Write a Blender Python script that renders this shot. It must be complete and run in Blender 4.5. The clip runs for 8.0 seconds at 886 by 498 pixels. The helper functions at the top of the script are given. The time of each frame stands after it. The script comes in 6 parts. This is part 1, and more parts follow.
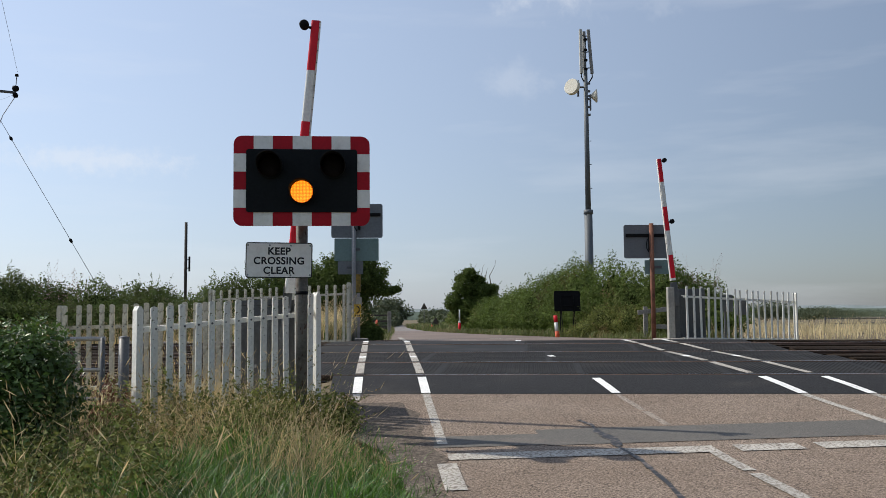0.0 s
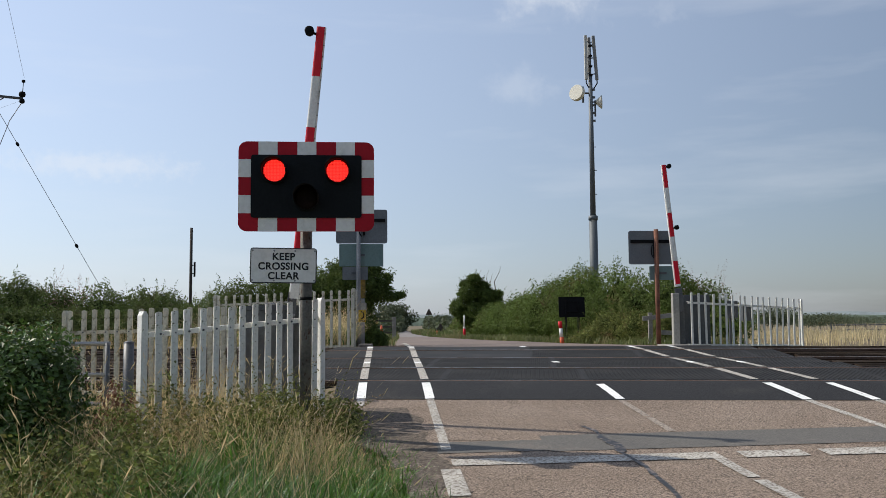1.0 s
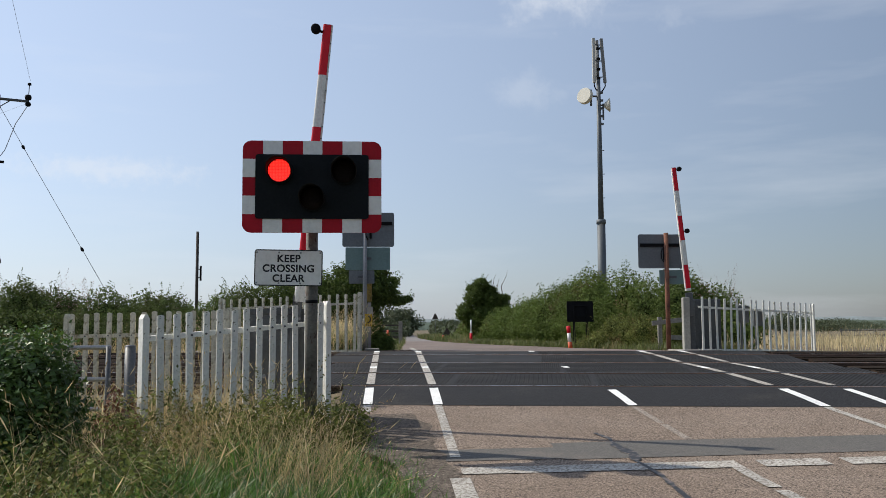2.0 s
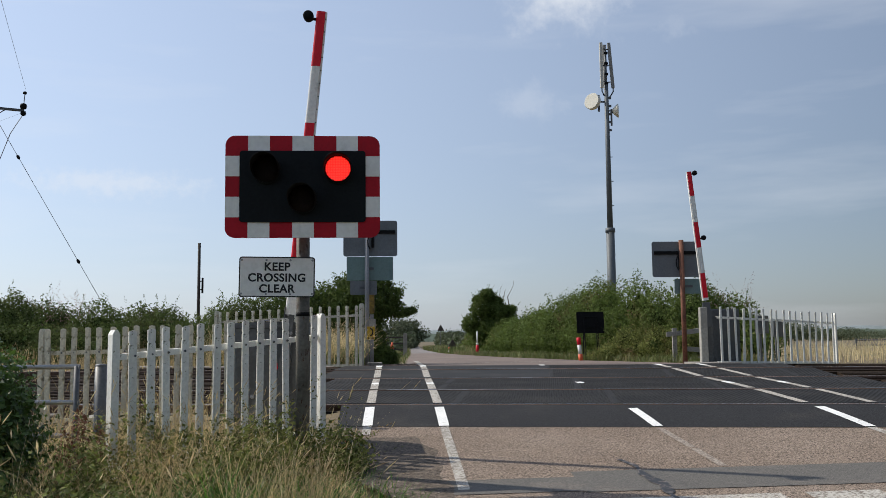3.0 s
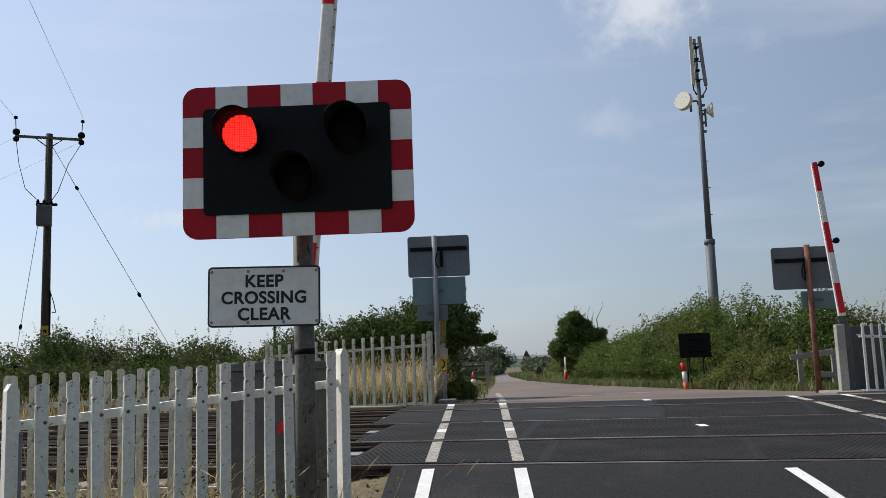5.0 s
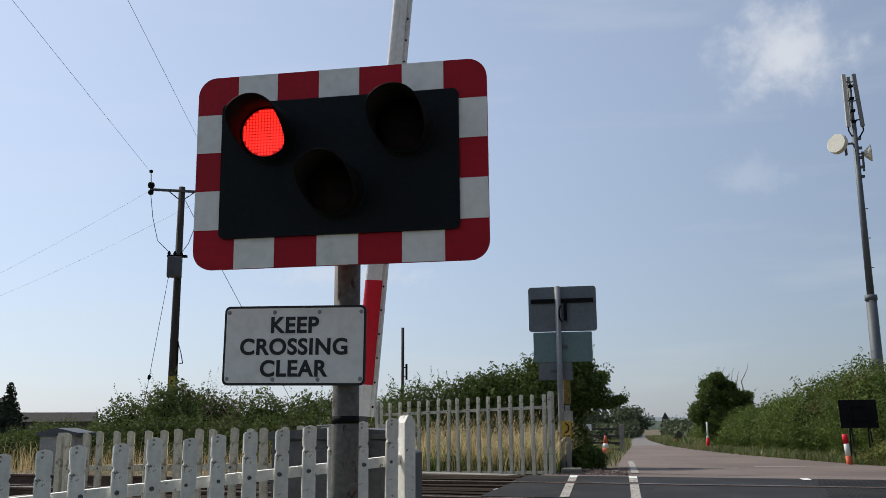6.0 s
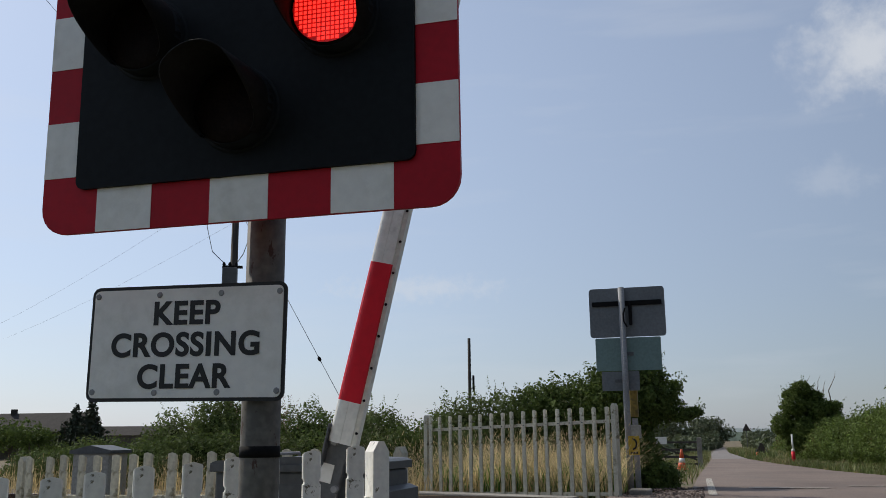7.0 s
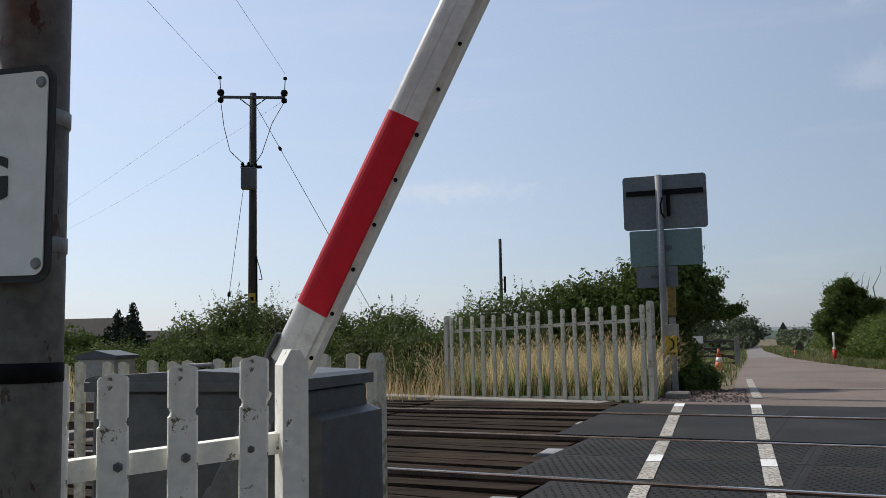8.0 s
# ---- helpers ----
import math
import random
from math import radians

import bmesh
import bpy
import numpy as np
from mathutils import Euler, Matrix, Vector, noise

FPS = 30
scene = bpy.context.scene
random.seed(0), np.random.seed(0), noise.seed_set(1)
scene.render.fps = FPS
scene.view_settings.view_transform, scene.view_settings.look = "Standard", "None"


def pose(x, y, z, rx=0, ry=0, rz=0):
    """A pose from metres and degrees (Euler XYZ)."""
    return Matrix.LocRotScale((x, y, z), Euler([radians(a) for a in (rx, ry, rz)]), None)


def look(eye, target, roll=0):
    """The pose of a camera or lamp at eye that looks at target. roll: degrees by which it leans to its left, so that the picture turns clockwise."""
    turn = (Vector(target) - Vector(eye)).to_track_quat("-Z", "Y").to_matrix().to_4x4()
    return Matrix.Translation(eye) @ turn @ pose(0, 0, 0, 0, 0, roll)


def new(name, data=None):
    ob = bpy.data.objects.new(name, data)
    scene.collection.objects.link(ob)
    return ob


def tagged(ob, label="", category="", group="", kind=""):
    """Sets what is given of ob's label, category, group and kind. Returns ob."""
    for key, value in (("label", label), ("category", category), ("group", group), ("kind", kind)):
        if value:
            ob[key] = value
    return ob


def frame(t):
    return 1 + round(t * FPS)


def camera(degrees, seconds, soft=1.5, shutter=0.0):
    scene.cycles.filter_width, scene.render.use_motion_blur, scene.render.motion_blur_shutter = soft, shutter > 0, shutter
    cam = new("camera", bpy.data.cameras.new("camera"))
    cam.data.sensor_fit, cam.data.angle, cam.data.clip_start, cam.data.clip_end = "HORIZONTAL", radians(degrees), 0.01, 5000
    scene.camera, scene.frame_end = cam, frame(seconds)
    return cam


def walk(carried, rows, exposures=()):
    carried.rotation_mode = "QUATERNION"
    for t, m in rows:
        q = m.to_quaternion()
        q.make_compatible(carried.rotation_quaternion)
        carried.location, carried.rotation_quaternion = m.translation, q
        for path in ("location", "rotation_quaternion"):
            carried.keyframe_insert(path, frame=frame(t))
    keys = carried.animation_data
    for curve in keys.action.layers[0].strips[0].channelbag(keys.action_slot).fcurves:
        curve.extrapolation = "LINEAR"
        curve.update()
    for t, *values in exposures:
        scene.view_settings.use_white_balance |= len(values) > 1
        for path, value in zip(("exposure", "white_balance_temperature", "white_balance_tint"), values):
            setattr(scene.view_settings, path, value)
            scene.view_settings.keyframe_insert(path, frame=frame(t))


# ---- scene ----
cam = camera(52.7, 8.0, soft=0.85)
PATH = [
    (0, (-0.235, -0.409, 1.348), (-0.092, 1.581, 1.495), -0.5),
    (0.5, (-0.246, -0.39, 1.341), (-0.104, 1.599, 1.494), -0.5),
    (1, (-0.228, -0.42, 1.346), (-0.096, 1.57, 1.506), -0.4),
    (1.5, (-0.244, -0.393, 1.335), (-0.121, 1.596, 1.502), -0.2),
    (3, (-0.197, 0.602, 1.369), (-0.09, 2.59, 1.564), -0.6),
    (3.5, (-0.166, 1.164, 1.391), (-0.082, 3.149, 1.62), -0.1),
    (4, (-0.152, 1.856, 1.423), (-0.102, 3.84, 1.668), -0.5),
    (4.2, (-0.134, 2.088, 1.424), (-0.106, 4.072, 1.673), -0.8),
    (5.3, (0.056, 3.481, 1.484), (-0.093, 5.458, 1.748), -2.0),
    (5.5, (0.082, 3.732, 1.495), (-0.13, 5.7, 1.783), -1.7),
    (6, (0.143, 4.353, 1.535), (-0.227, 6.28, 1.922), -0.4),
    (6.5, (0.196, 4.994, 1.582), (-0.291, 6.877, 2.045), 0.1),
    (7, (0.214, 5.618, 1.591), (-0.309, 7.504, 2.005), -0.6),
    (7.2, (0.231, 5.868, 1.584), (-0.309, 7.756, 1.964), -0.5),
    (7.5, (0.215, 6.23, 1.61), (-0.358, 8.118, 1.938), -0.7),
    (8, (0.095, 6.774, 1.598), (-0.512, 8.669, 1.8), -1.1),
]
EXPOSURES = ((0, 0.0), (3.5, -0.05), (4.2, -0.08), (5.5, -0.10), (6.0, -0.18), (6.5, -0.35), (7.0, -0.32), (7.5, -0.06), (8.0, -0.20))
walk(cam, [(t, look(eye, target, roll)) for t, eye, target, roll in PATH], EXPOSURES)

# World sky and sun
SUN_TO = Vector((-0.915, 0.413, 1.0)).normalized()


def add(nt, kind, **kw):
    n = nt.nodes.new(kind)
    for k, v in kw.items():
        if k in n.inputs:
            n.inputs[k].default_value = v
    return n


def make_world():
    w = bpy.data.worlds.new("world")
    scene.world = w
    w.use_nodes = True
    nt = w.node_tree
    nt.nodes.clear()
    out = nt.nodes.new("ShaderNodeOutputWorld")
    bg = nt.nodes.new("ShaderNodeBackground")
    sky = nt.nodes.new("ShaderNodeTexSky")
    sky.sky_type = "NISHITA"
    sky.sun_disc = False
    sky.sun_elevation = math.asin(SUN_TO.z)
    sky.sun_rotation = math.atan2(SUN_TO.x, SUN_TO.y)
    sky.altitude, sky.air_density, sky.dust_density, sky.ozone_density = 50, 1.0, 0.9, 2.6
    bg.inputs["Strength"].default_value = SKY
    # thin high cloud streaks and one small white cloud
    tc = nt.nodes.new("ShaderNodeTexCoord")
    mp = nt.nodes.new("ShaderNodeMapping")
    mp.inputs["Scale"].default_value = (2.2, 2.2, 14.0)
    mp.inputs["Rotation"].default_value = (0.10, 0.05, 0.0)
    nt.links.new(tc.outputs["Generated"], mp.inputs["Vector"])
    n1 = add(nt, "ShaderNodeTexNoise", Scale=1.3, Detail=5.0, Roughness=0.55)
    nt.links.new(mp.outputs["Vector"], n1.inputs["Vector"])
    r1 = nt.nodes.new("ShaderNodeMapRange")
    r1.inputs["From Min"].default_value, r1.inputs["From Max"].default_value = 0.50, 0.85
    r1.inputs["To Max"].default_value = 0.30
    nt.links.new(n1.outputs["Fac"], r1.inputs["Value"])
    prev = r1.outputs["Result"]
    for d, size, amount in CLOUDS:
        v = nt.nodes.new("ShaderNodeVectorMath")
        v.operation = "SUBTRACT"
        nt.links.new(tc.outputs["Generated"], v.inputs[0])
        v.inputs[1].default_value = Vector(d).normalized()
        sc = nt.nodes.new("ShaderNodeVectorMath")
        sc.operation = "MULTIPLY"
        nt.links.new(v.outputs[0], sc.inputs[0])
        sc.inputs[1].default_value = (1 / size[0], 1 / size[0], 1 / size[1])
        ln = nt.nodes.new("ShaderNodeVectorMath")
        ln.operation = "LENGTH"
        nt.links.new(sc.outputs[0], ln.inputs[0])
        nz = add(nt, "ShaderNodeTexNoise", Scale=1.6 / size[1], Detail=8.0, Roughness=0.62)
        nt.links.new(tc.outputs["Generated"], nz.inputs["Vector"])
        m = nt.nodes.new("ShaderNodeMath")
        m.operation = "MULTIPLY_ADD"
        nt.links.new(nz.outputs["Fac"], m.inputs[0])
        m.inputs[1].default_value = 1.7
        nt.links.new(ln.outputs["Value"], m.inputs[2])
        r = nt.nodes.new("ShaderNodeMapRange")
        r.interpolation_type = "SMOOTHSTEP"
        r.inputs["From Min"].default_value, r.inputs["From Max"].default_value = 1.85, 0.80
        r.inputs["To Min"].default_value, r.inputs["To Max"].default_value = 0.0, amount
        nt.links.new(m.outputs[0], r.inputs["Value"])
        mx = nt.nodes.new("ShaderNodeMath")
        mx.operation = "MAXIMUM"
        nt.links.new(prev, mx.inputs[0])
        nt.links.new(r.outputs["Result"], mx.inputs[1])
        prev = mx.outputs[0]
    mix = nt.nodes.new("ShaderNodeMix")
    mix.data_type = "RGBA"
    nt.links.new(prev, mix.inputs[0])
    haze = nt.nodes.new("ShaderNodeMix")
    haze.data_type = "RGBA"
    # haze lies thicker towards the horizon
    sep = nt.nodes.new("ShaderNodeSeparateXYZ")
    nt.links.new(tc.outputs["Generated"], sep.inputs[0])
    low = nt.nodes.new("ShaderNodeMapRange")
    low.inputs["From Min"].default_value, low.inputs["From Max"].default_value = 0.02, 0.50
    low.inputs["To Min"].default_value, low.inputs["To Max"].default_value = 0.58, 0.38
    nt.links.new(sep.outputs["Z"], low.inputs["Value"])
    nt.links.new(low.outputs["Result"], haze.inputs[0])
    nt.links.new(sky.outputs[0], haze.inputs[6])
    # the veil of haze is brighter towards the sun
    dot = nt.nodes.new("ShaderNodeVectorMath")
    dot.operation = "DOT_PRODUCT"
    nt.links.new(tc.outputs["Generated"], dot.inputs[0])
    dot.inputs[1].default_value = SUN_TO
    glow = nt.nodes.new("ShaderNodeMapRange")
    glow.inputs["From Min"].default_value, glow.inputs["From Max"].default_value = -0.3, 0.9
    glow.inputs["To Min"].default_value, glow.inputs["To Max"].default_value = 0.02, 1.80
    nt.links.new(dot.outputs["Value"], glow.inputs["Value"])
    veil = nt.nodes.new("ShaderNodeVectorMath")
    veil.operation = "SCALE"
    veil.inputs[0].default_value = HAZE_RGB[:3]
    nt.links.new(glow.outputs["Result"], veil.inputs["Scale"])
    nt.links.new(veil.outputs[0], haze.inputs[7])
    nt.links.new(haze.outputs[2], mix.inputs[6])
    mix.inputs[7].default_value = CLOUD_RGB
    nt.links.new(mix.outputs[2], bg.inputs["Color"])
    nt.links.new(bg.outputs[0], out.inputs[0])


SKY = 0.115
HAZE_RGB = (4.7, 5.4, 6.7, 1)
CLOUD_RGB = (7.2, 7.5, 8.0, 1)
CLOUDS = [((0.203, 1.0, 0.408), (0.088, 0.066), 0.80), ((0.330, 1.0, 0.360), (0.03, 0.02), 0.14),
          ((0.157, 1.0, 0.267), (0.05, 0.03), 0.20), ((-0.310, 1.0, 0.174), (0.13, 0.020), 0.42)]
make_world()
sun = new("sun", bpy.data.lights.new("sun", "SUN"))
sun.data.energy, sun.data.angle, sun.data.color = 4.1, radians(0.55), (1.0, 0.93, 0.82)
sun.matrix_world = look(SUN_TO * 60, (0, 0, 0))

# Materials


def mat(name, rgb, rough=0.8, metal=0.0, var=0.25, scale=6.0, fine=60.0, bump=0.15, second=None, second_at=(0.55, 0.7), second_scale=3.0,
        stretch=(1, 1, 1), island=0.0, per_object=0.0, emit=None, power=0.0, transmit=0.0, depth=0.004, second_stretch=None, spec=0.5):
    """A surface with broad and fine variation, an optional second colour in patches, and fine relief."""
    m = bpy.data.materials.new(name)
    m.use_nodes = True
    nt = m.node_tree
    b = nt.nodes["Principled BSDF"]
    b.inputs["Roughness"].default_value, b.inputs["Metallic"].default_value = rough, metal
    b.inputs["Specular IOR Level"].default_value = spec
    tc = nt.nodes.new("ShaderNodeTexCoord")
    geo = nt.nodes.new("ShaderNodeNewGeometry")
    mp = nt.nodes.new("ShaderNodeMapping")
    mp.inputs["Scale"].default_value = stretch
    nt.links.new(geo.outputs["Position"] if island == 0 and per_object == 0 else tc.outputs["Object"], mp.inputs["Vector"])
    big = add(nt, "ShaderNodeTexNoise", Scale=scale, Detail=4.0)
    small = add(nt, "ShaderNodeTexNoise", Scale=fine, Detail=3.0)
    for n in (big, small):
        nt.links.new(mp.outputs["Vector"], n.inputs["Vector"])
    mul = nt.nodes.new("ShaderNodeMath")
    mul.operation = "MULTIPLY_ADD"
    nt.links.new(small.outputs["Fac"], mul.inputs[0])
    mul.inputs[1].default_value = 1.0
    nt.links.new(big.outputs["Fac"], mul.inputs[2])
    rng = nt.nodes.new("ShaderNodeMapRange")
    rng.inputs["From Min"].default_value, rng.inputs["From Max"].default_value = 0.78, 1.22
    rng.inputs["To Min"].default_value, rng.inputs["To Max"].default_value = 1 - var, 1 + var
    nt.links.new(mul.outputs[0], rng.inputs["Value"])
    value = rng.outputs["Result"]
    for amount, source in ((island, geo.outputs["Random Per Island"]), (per_object, None)):
        if amount:
            if source is None:
                source = nt.nodes.new("ShaderNodeObjectInfo").outputs["Random"]
            r2 = nt.nodes.new("ShaderNodeMapRange")
            r2.inputs["To Min"].default_value, r2.inputs["To Max"].default_value = 1 - amount, 1 + amount
            nt.links.new(source, r2.inputs["Value"])
            mm = nt.nodes.new("ShaderNodeMath")
            mm.operation = "MULTIPLY"
            nt.links.new(value, mm.inputs[0])
            nt.links.new(r2.outputs["Result"], mm.inputs[1])
            value = mm.outputs[0]
    base = nt.nodes.new("ShaderNodeRGB")
    base.outputs[0].default_value = (*rgb, 1)
    colour = base.outputs[0]
    if second:
        n2 = add(nt, "ShaderNodeTexNoise", Scale=second_scale, Detail=6.0, Roughness=0.65)
        if second_stretch:
            mp2 = nt.nodes.new("ShaderNodeMapping")
            mp2.inputs["Scale"].default_value = second_stretch
            nt.links.new(geo.outputs["Position"], mp2.inputs["Vector"])
            nt.links.new(mp2.outputs["Vector"], n2.inputs["Vector"])
        else:
            nt.links.new(mp.outputs["Vector"], n2.inputs["Vector"])
        r = nt.nodes.new("ShaderNodeMapRange")
        r.inputs["From Min"].default_value, r.inputs["From Max"].default_value = second_at
        nt.links.new(n2.outputs["Fac"], r.inputs["Value"])
        mx = nt.nodes.new("ShaderNodeMix")
        mx.data_type = "RGBA"
        nt.links.new(r.outputs["Result"], mx.inputs[0])
        nt.links.new(colour, mx.inputs[6])
        mx.inputs[7].default_value = (*second, 1)
        colour = mx.outputs[2]
    vm = nt.nodes.new("ShaderNodeVectorMath")
    vm.operation = "SCALE"
    nt.links.new(colour, vm.inputs[0])
    nt.links.new(value, vm.inputs["Scale"])
    nt.links.new(vm.outputs[0], b.inputs["Base Color"])
    if bump:
        bp = add(nt, "ShaderNodeBump", Strength=bump, Distance=depth)
        nt.links.new(mul.outputs[0], bp.inputs["Height"])
        nt.links.new(bp.outputs[0], b.inputs["Normal"])
    if emit:
        b.inputs["Emission Color"].default_value = (*emit, 1)
        b.inputs["Emission Strength"].default_value = power
    if transmit:
        b.inputs["Subsurface Weight"].default_value = 0.0
        tr = nt.nodes.new("ShaderNodeBsdfTranslucent")
        nt.links.new(vm.outputs[0], tr.inputs["Color"])
        ms = nt.nodes.new("ShaderNodeMixShader")
        ms.inputs[0].default_value = transmit
        nt.links.new(b.outputs[0], ms.inputs[1])
        nt.links.new(tr.outputs[0], ms.inputs[2])
        nt.links.new(ms.outputs[0], nt.nodes["Material Output"].inputs["Surface"])
    return m


